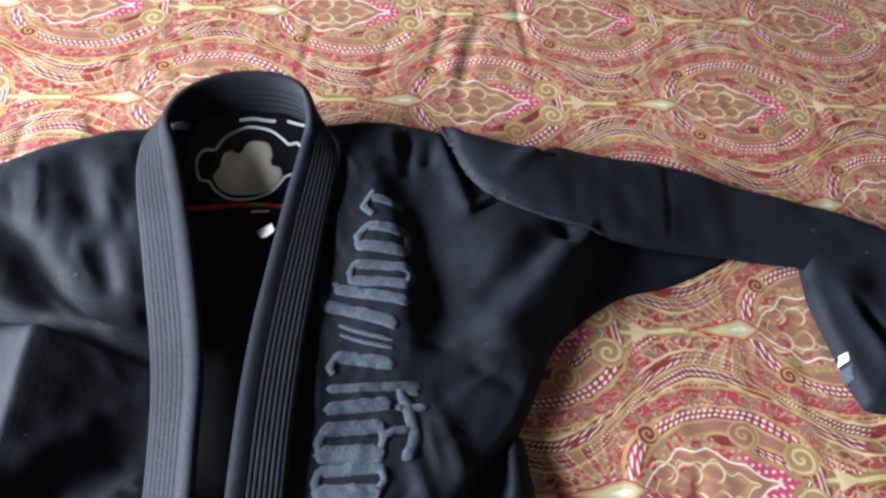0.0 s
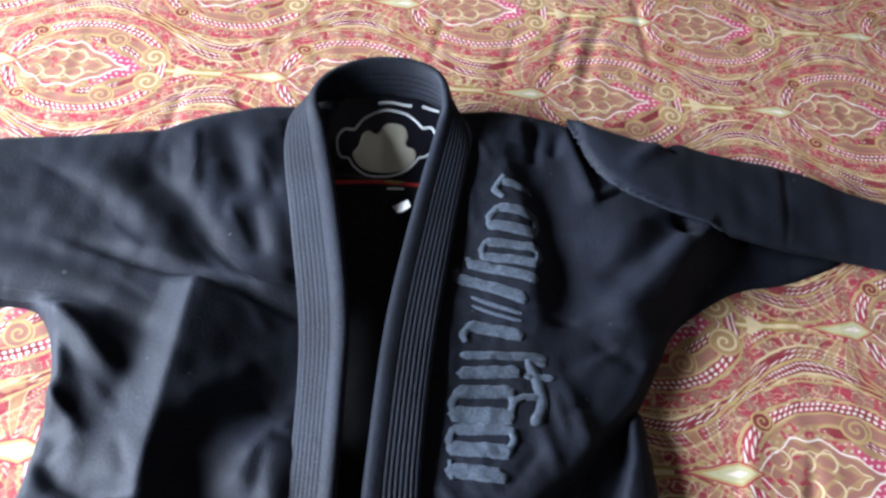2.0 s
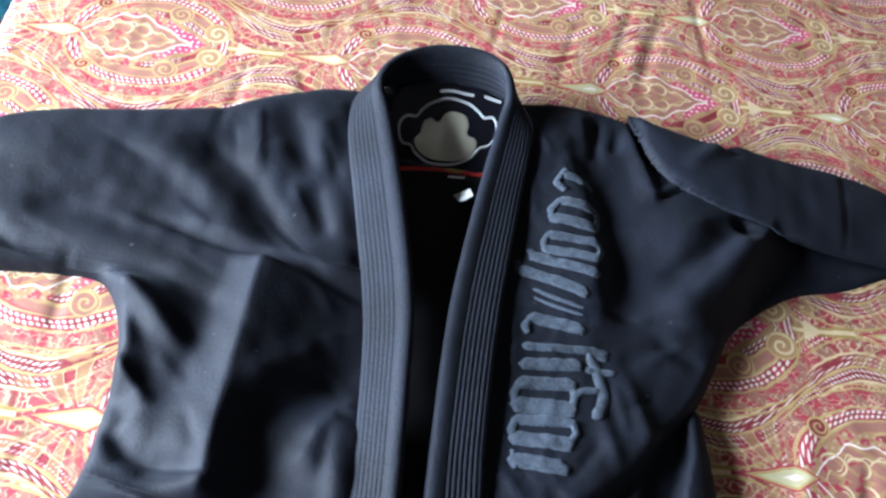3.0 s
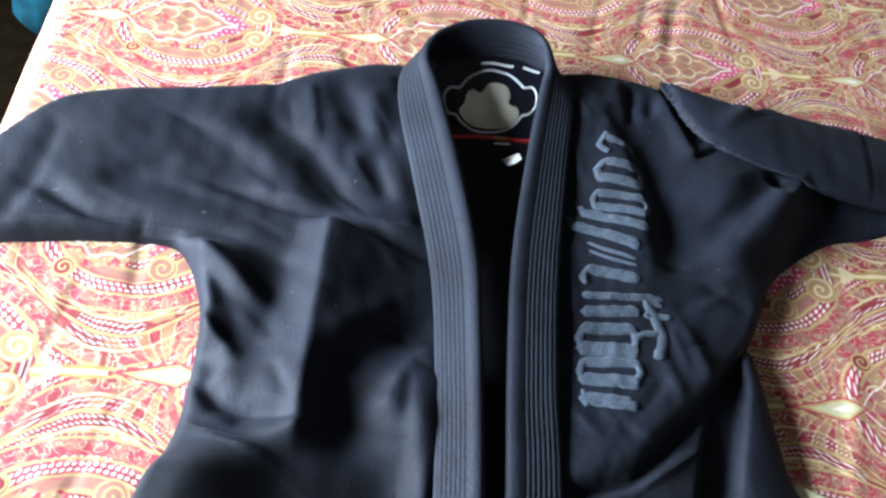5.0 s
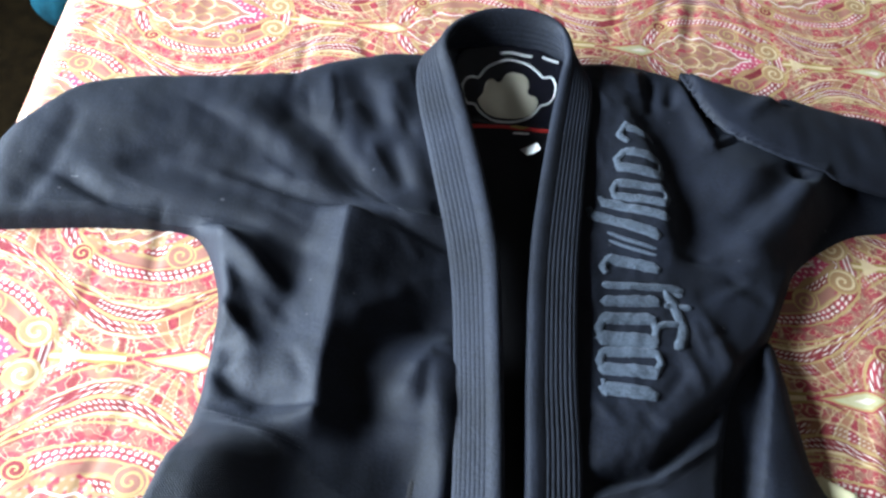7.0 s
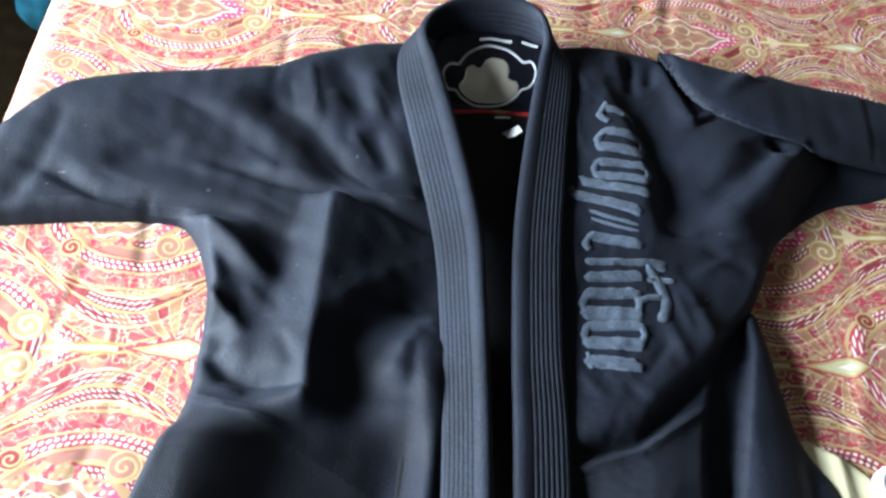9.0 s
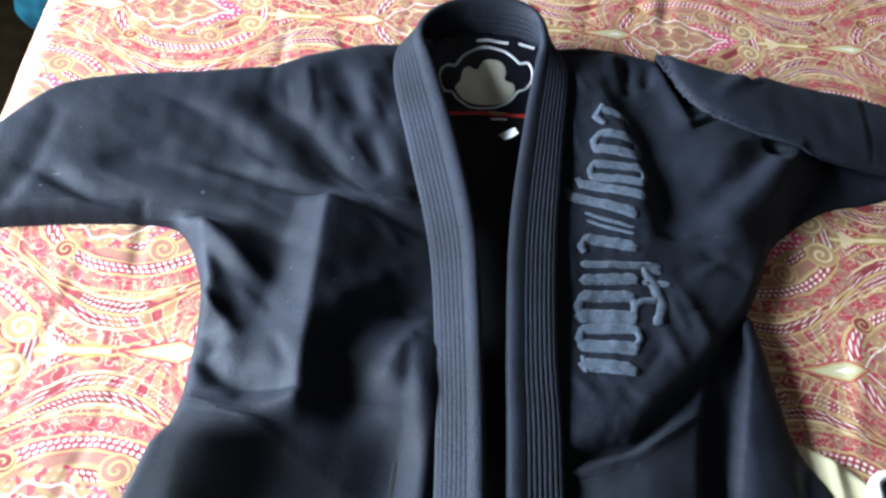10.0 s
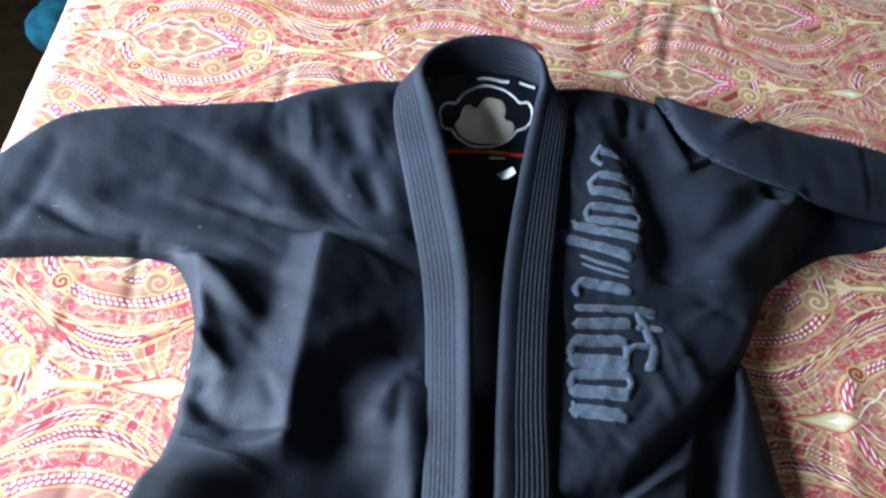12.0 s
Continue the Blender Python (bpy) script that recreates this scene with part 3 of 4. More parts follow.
    h = h + crease(x, y, [(-0.225, 0.446), (-0.219, 0.418)], -0.0035, 0.006, 0.007) + crease(x, y, [(-0.281, 0.676), (-0.266, 0.645)], -0.0045, 0.009, 0.010)
    h = h + crease(x, y, [(-0.310, 0.640), (-0.292, 0.560)], 0.004, 0.012, 0.014)
    h = h + crease(x, y, [(-0.520, 0.560), (-0.430, 0.505), (-0.360, 0.440)], 0.005, 0.022, 0.016) + crease(x, y, [(-0.250, 0.600), (-0.262, 0.520), (-0.245, 0.450)], 0.003, 0.014, 0.014)
    # fine wrinkles by the lapel, on the shoulder and round the armpit
    for a, b, k in (((-0.262, 0.620), (-0.232, 0.560), 1.0), ((-0.300, 0.600), (-0.270, 0.545), -0.8), ((-0.250, 0.540), (-0.222, 0.470), 1.0), ((-0.320, 0.520), (-0.285, 0.470), 0.8), ((-0.238, 0.330), (-0.205, 0.345), 0.6),
                    ((-0.415, 0.600), (-0.400, 0.555), -0.7), ((-0.445, 0.470), (-0.400, 0.440), 0.8), ((-0.418, 0.398), (-0.372, 0.376), -0.7), ((-0.395, 0.270), (-0.360, 0.240), 0.7), ((-0.600, 0.400), (-0.545, 0.384), -0.7),
                    ((-0.350, 0.215), (-0.325, 0.175), -0.8), ((-0.230, 0.290), (-0.200, 0.262), -0.8), ((-0.440, 0.300), (-0.425, 0.275), 0.8), ((-0.560, 0.545), (-0.500, 0.520), -0.6), ((-0.275, 0.400), (-0.235, 0.360), 0.6)):
        h = h + crease(x, y, [a, b], 0.0022 * k, 0.004, 0.006)
    # sleeve: soft hollows, seam along the lower edge
    h = h + crease(x, y, [(-0.655, 0.392), (-0.593, 0.367), (-0.527, 0.364), (-0.460, 0.364)], -0.007, 0.012, 0.005) + crease(x, y, [(-0.640, 0.415), (-0.560, 0.392), (-0.480, 0.395)], 0.003, 0.018, 0.012)
    h = h + crease(x, y, [(-0.674, 0.490), (-0.670, 0.420), (-0.680, 0.350)], -0.0035, 0.010, 0.014) + crease(x, y, [(-0.590, 0.420), (-0.525, 0.468)], -0.0035, 0.014, 0.016)
    h = h + dome(x, y, -0.610, 0.505, 0.05, 0.03, 0.004) - dome(x, y, -0.500, 0.420, 0.05, 0.014, 0.004, -8) - dome(x, y, -0.450, 0.480, 0.060, 0.030, 0.004, -30) - dome(x, y, -0.415, 0.575, 0.030, 0.030, 0.006)
    h = flat + FOLD_L * h
    # the skirt: turned up along its side, falling away towards the lapel
    below = np.clip((0.158 - 0.25 * np.maximum(-0.30 - x, 0) - y) / 0.055, 0, 1)
    below = below * below * (3 - 2 * below)
    away = np.clip((-0.302 - x) / 0.105, 0, 1)
    away = away * away * (3 - 2 * away)
    swell = 0.024 * np.exp(-((x + 0.180) / 0.018) ** 2)
    h = h * (1 - below) + below * (0.004 + 0.042 * away + 0.018 * np.clip((-0.222 - x) / 0.085, 0, 1) + swell + 0.0008 * lumps(x, y, 0.09, 14))
    # seams
    h = h + crease(x, y, [(-0.650, 0.352), (-0.560, 0.366), (-0.470, 0.368)], 0.0025, 0.004, 0.003) + crease(x, y, [(-0.340, 0.464), (-0.294, 0.424), (-0.252, 0.412), (-0.205, 0.418)], 0.003, 0.003, 0.003)
    h = h + crease(x, y, [(-0.425, 0.138), (-0.370, 0.126), (-0.320, 0.108)], 0.003, 0.005, 0.003) + crease(x, y, [(-0.391, 0.152), (-0.312, 0.150), (-0.266, 0.155)], 0.004, 0.002, 0.002)
    return bed_top(x, y) + np.maximum(h, 0.004) * rim(d, 0.016)


def right_height(x, y, d, hollow=1.0):
    flat = 0.021 + 0.010 * (1 - np.exp(-d / 0.04)) + 0.0011 * lumps(x, y, 0.12, 21) + 0.0003 * lumps(x, y, 0.045, 22) + 0.0004 * lumps(0.35 * (x + y), x - y, 0.05, 24)
    h = 0.0 * x
    # puckered strip that carries the lettering
    h = h + crease(x, y, [(-0.015, 0.690), (0.020, 0.610), (0.042, 0.520), (0.050, 0.410)], 0.011, 0.022, 0.060, 1.7)
    h = h + 0.0006 * lumps(x, y, 0.022, 23) * np.exp(-((x - 0.005) / 0.05) ** 2)
    # dark hollow and the chest swell beyond it
    h = h + crease(x, y, [(0.014, 0.664), (0.048, 0.592), (0.074, 0.487), (0.078, 0.428)], -0.010, 0.028, 0.016) + dome(x, y, 0.160, 0.545, 0.050, 0.060, 0.013)
    # folds under the shoulder
    h = h + crease(x, y, [(0.039, 0.735), (0.040, 0.659)], -0.006, 0.006, 0.008) + crease(x, y, [(0.071, 0.725), (0.065, 0.675)], -0.005, 0.005, 0.007)
    h = h + crease(x, y, [(0.078, 0.725), (0.100, 0.660), (0.114, 0.605)], 0.009, 0.006, 0.013) + crease(x, y, [(0.016, 0.735), (0.020, 0.690)], 0.005, 0.008, 0.010)
    h = h - hollow * crease(x, y, [(0.090, 0.722), (0.104, 0.677), (0.114, 0.662)], 0.005, 0.006, 0.004)
    h = h + crease(x, y, [(0.122, 0.607), (0.148, 0.625)], -0.005, 0.002, 0.002) + crease(x, y, [(0.113, 0.609), (0.148, 0.634)], 0.003, 0.006, 0.004)
    # hollow under the folded sleeve
    under = np.interp(x, [0.089, 0.104, 0.128, 0.159, 0.218, 0.295, 0.359, 0.44], [0.735, 0.690, 0.658, 0.636, 0.616, 0.600, 0.596, 0.596])
    h = h - 0.012 * hollow * np.clip((y - under + 0.004) / 0.010, 0, 1) * np.clip((x - 0.085) / 0.02, 0, 1)
    h = h - hollow * dome(x, y, 0.232, 0.590, 0.014, 0.016, 0.016)
    # sleeve fold crossing to the armpit, with the shaded under-sleeve beyond it
    h = h + crease(x, y, [(0.246, 0.575), (0.200, 0.502), (0.130, 0.431)], 0.014, 0.024, 0.020) + crease(x, y, [(0.214, 0.580), (0.182, 0.530), (0.135, 0.478)], -0.006, 0.010, 0.014)
    h = h - 0.046 * np.clip((x - 0.252 - 0.55 * (y - 0.576)) / 0.10, 0, 1) * np.clip((y - 0.42) / 0.07, 0, 1)
    h = h + crease(x, y, [(0.065, 0.425), (0.100, 0.418), (0.150, 0.428)], -0.004, 0.006, 0.006)
    h = h + crease(x, y, [(0.082, 0.350), (0.118, 0.270)], 0.004, 0.008, 0.010) + crease(x, y, [(0.058, 0.300), (0.080, 0.245)], 0.003, 0.006, 0.007) + crease(x, y, [(0.120, 0.400), (0.170, 0.380)], -0.004, 0.008, 0.008)
    for a, b, k in (((0.075, 0.330), (0.088, 0.285), 1.0), ((0.062, 0.262), (0.030, 0.215), -0.8), ((-0.035, 0.215), (-0.010, 0.190), 1.0), ((0.010, 0.205), (0.040, 0.185), -0.9), ((-0.040, 0.600), (-0.030, 0.540), 0.9),
                    ((0.110, 0.370), (0.150, 0.400), 0.8), ((0.090, 0.310), (0.120, 0.330), -0.8), ((-0.040, 0.690), (-0.020, 0.650), 1.0), ((-0.042, 0.400), (-0.034, 0.330), 0.8), ((0.150, 0.470), (0.190, 0.520), -0.7)):
        h = h + crease(x, y, [a, b], 0.0024 * k, 0.004, 0.006)
    # deep fold above the skirt
    h = h + crease(x, y, [(-0.050, 0.142), (0.016, 0.172), (0.074, 0.236), (0.126, 0.300)], 0.007, 0.040, 0.012)
    h = h + crease(x, y, [(-0.050, 0.120), (0.023, 0.147), (0.085, 0.214), (0.140, 0.284)], -0.010, 0.005, 0.007)
    h = h + dome(x, y, 0.040, 0.085, 0.035, 0.04, 0.006) - dome(x, y, -0.03, 0.060, 0.02, 0.03, 0.005)
    h = flat + FOLD_R * h
    h = h + crease(x, y, [(-0.051, 0.102), (0.022, 0.132), (0.104, 0.200)], 0.004, 0.005, 0.003)
    return bed_top(x, y) + np.maximum(h, 0.004) * rim(d, 0.014)


def flap_height(x, y, d):
    start = 0.153 - 0.19 * np.clip(0.28 - y, 0, 0.3)
    h = 0.008 + 0.012 * (1 - np.exp(-d / 0.05)) + crease(x, y, [(0.170, 0.335), (0.150, 0.180), (0.130, -0.05)], 0.012, 0.050, 0.022, 1.6)
    h = h - 0.040 * np.clip((start - x) / 0.014 + 0.5, 0, 1) + 0.001 * lumps(x, y, 0.1, 31) - crease(x, y, [(0.205, 0.16), (0.200, 0.02)], 0.006, 0.012, 0.012)
    return bed_top(x, y) + np.maximum(h, 0.005) * rim(d, 0.020)


def band_height(x, y, d):
    h = 0.026 + 0.010 * (1 - np.exp(-d / 0.02)) + 0.0012 * lumps(x, y, 0.1, 41) + 0.10 * np.clip(0.33 - x, -0.12, 0.15)
    h = h - ridge(x, y, 0.375, 0.745, 0.362, 0.585, 0.0018, 0.003, 0.004) + ridge(x, y, 0.205, 0.715, 0.160, 0.665, 0.005, 0.012, 0.012) - ridge(x, y, 0.180, 0.735, 0.225, 0.705, 0.010, 0.006, 0.006)
    # the lower side is a free edge that stands over the sleeve; the upper side rolls down to the bed
    mid = np.interp(x, [0.08, 0.15, 0.25, 0.45, 0.58, 0.70], [0.735, 0.690, 0.670, 0.650, 0.632, 0.610])
    free = np.clip((mid - y) / 0.03 + 0.3, 0, 1)
    roll = rim(d, 0.012)
    own = bed_top(x, y) + h * (roll * (1 - free) + (0.72 + 0.28 * rim(d, 0.008)) * free)
    below = to_outline(np.stack([x, y], 1), RIGHT)[0]
    over = right_height(x, y, np.maximum(below, 0.03), 0.0) + 0.0075
    return np.where(below > 0.004, np.maximum(own, over), own)


def cuff_height(x, y, d):
    h = 0.014 + 0.014 * (1 - np.exp(-d / 0.03)) + 0.001 * lumps(x, y, 0.08, 51)
    h = h - ridge(x, y, 0.585, 0.520, 0.630, 0.420, 0.016, 0.010, 0.008) - dome(x, y, 0.620, 0.560, 0.025, 0.025, 0.012) + ridge(x, y, 0.565, 0.55, 0.60, 0.43, 0.006, 0.02, 0.01)
    return bed_top(x, y) + np.maximum(h, 0.004) * rim(d, 0.012)


def back_height(x, y, d):
    return bed_top(x, y) + (0.007 + 0.024 * np.clip((y - 0.63) / 0.11, 0, 1) ** 1.5 + 0.0008 * lumps(x, y, 0.06, 61)) * rim(d, 0.006)


def split_cloth(outline, height, rules):
    """One drawn sheet, cut along its seams into parts: rules are (name, material, label, test(x, y))."""
    verts, quads = cloth(outline, height)
    mid = verts[quads].mean(1)
    left_over = np.ones(len(quads), bool)
    for name, mat, label, test in rules:
        take = left_over & test(mid[:, 0], mid[:, 1])
        left_over &= ~take
        used = np.unique(quads[take])
        back = np.full(len(verts), -1)
        back[used] = np.arange(len(used))
        link_mesh(name, sheet_mesh(name, verts[used], back[quads[take]]), mat, jacket, label)


split_cloth(LEFT, left_height, [
    ("sleeve", M_COTTON, "wide black sleeve lying flat", lambda x, y: x < -0.375 - 0.35 * np.maximum(0.42 - y, 0) + 0 * y - (y < 0.36) * 9),
    ("skirt_panel", M_PEARL, "black pearl-weave skirt below the waist seam", lambda x, y: (seg(x, y, -0.430, 0.148, -0.250, 0.070)[1] < 0) & (y < 0.16)),
    ("front_panel", M_COTTON, "", lambda x, y: x == x)])
split_cloth(RIGHT, right_height, [
    ("skirt_panel", M_PEARL, "black pearl-weave skirt below the waist seam", lambda x, y: (seg(x, y, -0.040, 0.120, 0.105, 0.205)[1] < 0) & (y < 0.24)),
    ("sleeve", M_COTTON, "black sleeve doubled over itself", lambda x, y: seg(x, y, 0.285, 0.44, 0.115, 0.80)[1] < 0),
    ("front_panel", M_COTTON, "", lambda x, y: x == x)])
for name, outline, fn, mat, label in (("skirt_flap", FLAP, flap_height, M_COTTON, "black skirt vent lying over the hip"),
                                      ("sleeve_fold", BAND, band_height, M_COTTON, "smooth folded-over black sleeve"),
                                      ("cuff", CUFF, cuff_height, M_COTTON, "black sleeve end turned back"),
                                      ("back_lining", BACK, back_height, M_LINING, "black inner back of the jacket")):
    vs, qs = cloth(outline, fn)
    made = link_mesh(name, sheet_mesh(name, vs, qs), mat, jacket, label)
    if name == "sleeve_fold":
        thick = made.modifiers.new("thickness", "SOLIDIFY")
        thick.thickness, thick.offset = 0.004, -1.0


def collar():
    """The stitched lapel: one thick quilted band up one side, round the neck and down the other."""
    inner = [(-0.112, -0.09, 0.594), (-0.124, 0.115, 0.595), (-0.141, 0.291, 0.599), (-0.153, 0.382, 0.601), (-0.186, 0.508, 0.605), (-0.226, 0.633, 0.610), (-0.246, 0.685, 0.618), (-0.234, 0.727, 0.624),
             (-0.193, 0.757, 0.628), (-0.138, 0.767, 0.628), (-0.100, 0.752, 0.625), (-0.089, 0.712, 0.615), (-0.093, 0.672, 0.597), (-0.104, 0.555, 0.592), (-0.114, 0.389, 0.590), (-0.110, 0.227, 0.589), (-0.104, 0.118, 0.588), (-0.096, -0.09, 0.587)]
    outer = [(-0.160, -0.09, 0.576), (-0.171, 0.108, 0.577), (-0.188, 0.268, 0.577), (-0.206, 0.372, 0.578), (-0.242, 0.500, 0.580), (-0.276, 0.622, 0.582), (-0.275, 0.690, 0.578), (-0.240, 0.722, 0.576),
             (-0.192, 0.736, 0.574), (-0.138, 0.742, 0.574), (-0.090, 0.732, 0.578), (-0.058, 0.705, 0.582), (-0.046, 0.660, 0.5845), (-0.051, 0.545, 0.585), (-0.057, 0.380, 0.585), (-0.055, 0.240, 0.584), (-0.047, 0.131, 0.582), (-0.040, -0.09, 0.581)]
    a, b = spline(inner, 14, False), spline(outer, 14, False)
    tan_ = np.gradient((a + b) / 2, axis=0)
    across = b - a
    width = np.linalg.norm(across, axis=1, keepdims=True)
    across = across / width
    nrm = np.cross(across, tan_)
    nrm /= np.linalg.norm(nrm, axis=1, keepdims=True)
    # the outer face of the band: up where it lies flat
    flip = np.where(nrm[20:21, 2:] < 0, -1.0, 1.0)
    nrm = nrm * flip
    prof, seams = [], []
    n_top = 85
    for k in range(n_top):
        q = k / (n_top - 1)
        h = 0.0062 * (1 - (2 * q - 1) ** 10) ** 0.5
        if q < 0.30:
            h += 0.0012 * math.sin(q / 0.30 * math.pi)
        prof.append((q, h))
        seams.append(sum(math.exp(-((q - g) / 0.016) ** 2) for g in (0.34, 0.43, 0.52, 0.61, 0.70, 0.79, 0.88)))
    under = [(1 - k / 48, -0.0045 * (1 - (1 - 2 * k / 48) ** 8)) for k in range(1, 48)]
    prof, seams = prof + under, seams + [-1.6 * sum(math.exp(-((q - g) / 0.022) ** 2) for g in (0.40, 0.52, 0.64, 0.76)) for q, h in under]
    along = np.linspace(0, 1, len(a))
    pull = np.interp(along, [0.0, 0.36, 0.48, 0.60, 1.0], [0.0004, 0.0004, 0.0006, 0.0011, 0.0013])
    rows = []
    for i in range(len(a)):
        rows.append([a[i] + across[i] * width[i] * q + nrm[i] * (h - pull[i] * g) for (q, h), g in zip(prof, seams)])
    n = len(prof)
    verts = np.array(rows).reshape(-1, 3)
    faces = [(i * n + k, i * n + (k + 1) % n, (i + 1) * n + (k + 1) % n, (i + 1) * n + k) for i in range(len(a) - 1) for k in range(n)]
    faces += [tuple(range(n)), tuple(range((len(a) - 1) * n, len(a) * n))]
    me = bpy.data.meshes.new("collar_band")
    me.from_pydata(verts.tolist(), [], faces)
    bm = bmesh.new()
    bm.from_mesh(me)
    bmesh.ops.recalc_face_normals(bm, faces=bm.faces)
    return link("collar_band", bm, M_COLLAR_LIT, jacket, "thick black collar band with rows of quilting stitches")


collar()


# raised embroidery strokes
def surface(fn, outline, xy):
    d = to_outline(xy, outline)[0]
    return fn(xy[:, 0], xy[:, 1], np.maximum(d, 0.0))


def stroke(pts, w, blunt=0.25, name="embroidery_stroke", mat=None, fn=right_height, outline=RIGHT, lift=0.0016, label="raised grey satin-stitch stroke"):
    line = (spline(pts, 6, False) if outline is BACK else np.concatenate([np.linspace(a, b, 6, endpoint=False) for a, b in zip(pts, pts[1:])] + [np.array(pts[-1:])])) if len(pts) > 2 else np.linspace(pts[0], pts[1], 8)
    t = np.gradient(line, axis=0)
    t /= np.linalg.norm(t, axis=1, keepdims=True)
    nrm = np.stack([-t[:, 1], t[:, 0]], 1)
    k = np.linspace(0, 1, len(line))
    taper = np.minimum(1.0, np.minimum(blunt + 6 * k, blunt + 6 * (1 - k)))
    side = np.array((-1, -0.8, 0, 0.8, 1))
    up = np.array((-0.3, 0.85, 1.0, 0.85, -0.3)) * lift
    xy = line[:, None] + nrm[:, None] * (side[None, :, None] * w / 2 * taper[:, None, None])
    z = surface(fn, outline, xy.reshape(-1, 2)).reshape(len(line), 5) + up
    bm = bmesh.new()
    rows = [[bm.verts.new((*xy[i, j], z[i, j])) for j in range(5)] for i in range(len(line))]
    for r0, r1 in zip(rows, rows[1:]):
        for k in range(4):
            bm.faces.new((r0[k], r0[k + 1], r1[k + 1], r1[k]))
    bmesh.ops.recalc_face_normals(bm, faces=bm.faces)
    return part(name, bm, mat or M_THREAD, jacket, label)


def decal(name, outline, mat, parent, label, lift, fn=back_height, base=BACK, cell=0.003):
    vs, qs = cloth(outline, lambda x, y, d: surface(fn, base, np.stack([x, y], 1)) + lift * np.clip(d / 0.0015, 0, 1) - 0.0002, cell)
    return link_mesh(name, sheet_mesh(name, vs, qs), mat, parent, label)


# blackletter bars: cut ends, raised satin stitch
stitch_rng = random.Random(5)


def bar(x0, y0, x1, y1, w):
    w = w * 1.28
    t = Vector((x1 - x0, y1 - y0)).normalized()
    n = Vector((-t.y, t.x)) * (w / 2)
    a, b = Vector((x0, y0)), Vector((x1, y1))
    corners = [a - t * w * 0.40, a + n + t * w * 0.20, b + n - t * w * 0.30, b + n * 0.2 + t * w * 0.35, b - n + t * w * 0.1, a - n - t * w * 0.05]
    shape = []
    for p, q in zip(corners, corners[1:] + corners[:1]):       # edges frayed by the stitches
        k = max(1, int((q - p).length / 0.0035))
        side = Vector((-(q - p).y, (q - p).x)).normalized()
        shape += [tuple(p.lerp(q, i / k) + side * (stitch_rng.uniform(-0.0007, 0.0007) if i else 0.0)) for i in range(k)]
    decal("embroidery_stroke", np.array(shape), M_THREAD, jacket, "raised grey satin-stitch stroke", 0.0019, right_height, RIGHT, 0.0022)


for row in ((0.001, 0.613, 0.035, 0.606, 0.0110), (-0.003, 0.569, 0.045, 0.564, 0.0118), (-0.011, 0.541, 0.043, 0.535, 0.0126), (-0.013, 0.514, 0.048, 0.512, 0.0100), (-0.015, 0.493, 0.047, 0.490, 0.0100),
            (-0.029, 0.481, 0.047, 0.468, 0.0110), (-0.042, 0.461, 0.036, 0.440, 0.0118), (-0.022, 0.399, 0.035, 0.394, 0.0118), (-0.026, 0.362, 0.064, 0.372, 0.0078), (-0.026, 0.340, 0.035, 0.350, 0.0118),
            (-0.027, 0.317, 0.029, 0.325, 0.0126), (-0.029, 0.291, 0.030, 0.296, 0.0149), (-0.028, 0.274, 0.032, 0.281, 0.0102), (-0.027, 0.253, 0.030, 0.256, 0.0133), (-0.026, 0.230, 0.027, 0.229, 0.0133)):
    bar(*row)
for pts, w in (([(0.001, 0.622), (-0.010, 0.596), (0.002, 0.586)], 0.009), ([(-0.003, 0.569), (-0.013, 0.553), (-0.009, 0.540)], 0.010), ([(-0.013, 0.514), (-0.018, 0.503), (-0.014, 0.492)], 0.008),
               ([(-0.026, 0.480), (-0.033, 0.491)], 0.008), ([(-0.040, 0.460), (-0.046, 0.473)], 0.009), ([(-0.019, 0.402), (-0.029, 0.386), (-0.023, 0.379)], 0.009),
               ([(-0.025, 0.319), (-0.032, 0.303), (-0.027, 0.290)], 0.010), ([(-0.026, 0.275), (-0.031, 0.262), (-0.026, 0.252)], 0.009), ([(-0.027, 0.240), (-0.023, 0.220)], 0.006),
               ([(0.043, 0.564), (0.046, 0.550), (0.042, 0.535)], 0.009), ([(0.046, 0.512), (0.051, 0.502), (0.046, 0.489)], 0.009), ([(0.028, 0.325), (0.032, 0.311), (0.029, 0.296)], 0.009)):
    stroke(pts, w, 0.95)
for pts, w in (([(0.031, 0.282), (0.036, 0.269), (0.029, 0.256)], 0.009), ([(0.044, 0.368), (0.054, 0.348), (0.063, 0.318), (0.061, 0.303), (0.053, 0.288)], 0.014),
               ([(0.028, 0.311), (0.042, 0.320), (0.060, 0.323)], 0.009), ([(0.041, 0.346), (0.058, 0.347), (0.073, 0.348)], 0.009), ([(0.042, 0.368), (0.064, 0.363)], 0.008),
               ([(-0.024, 0.435), (0.005, 0.426), (0.034, 0.421)], 0.005), ([(-0.022, 0.424), (0.005, 0.416), (0.034, 0.412)], 0.004)):
    stroke(pts, w, 0.40)


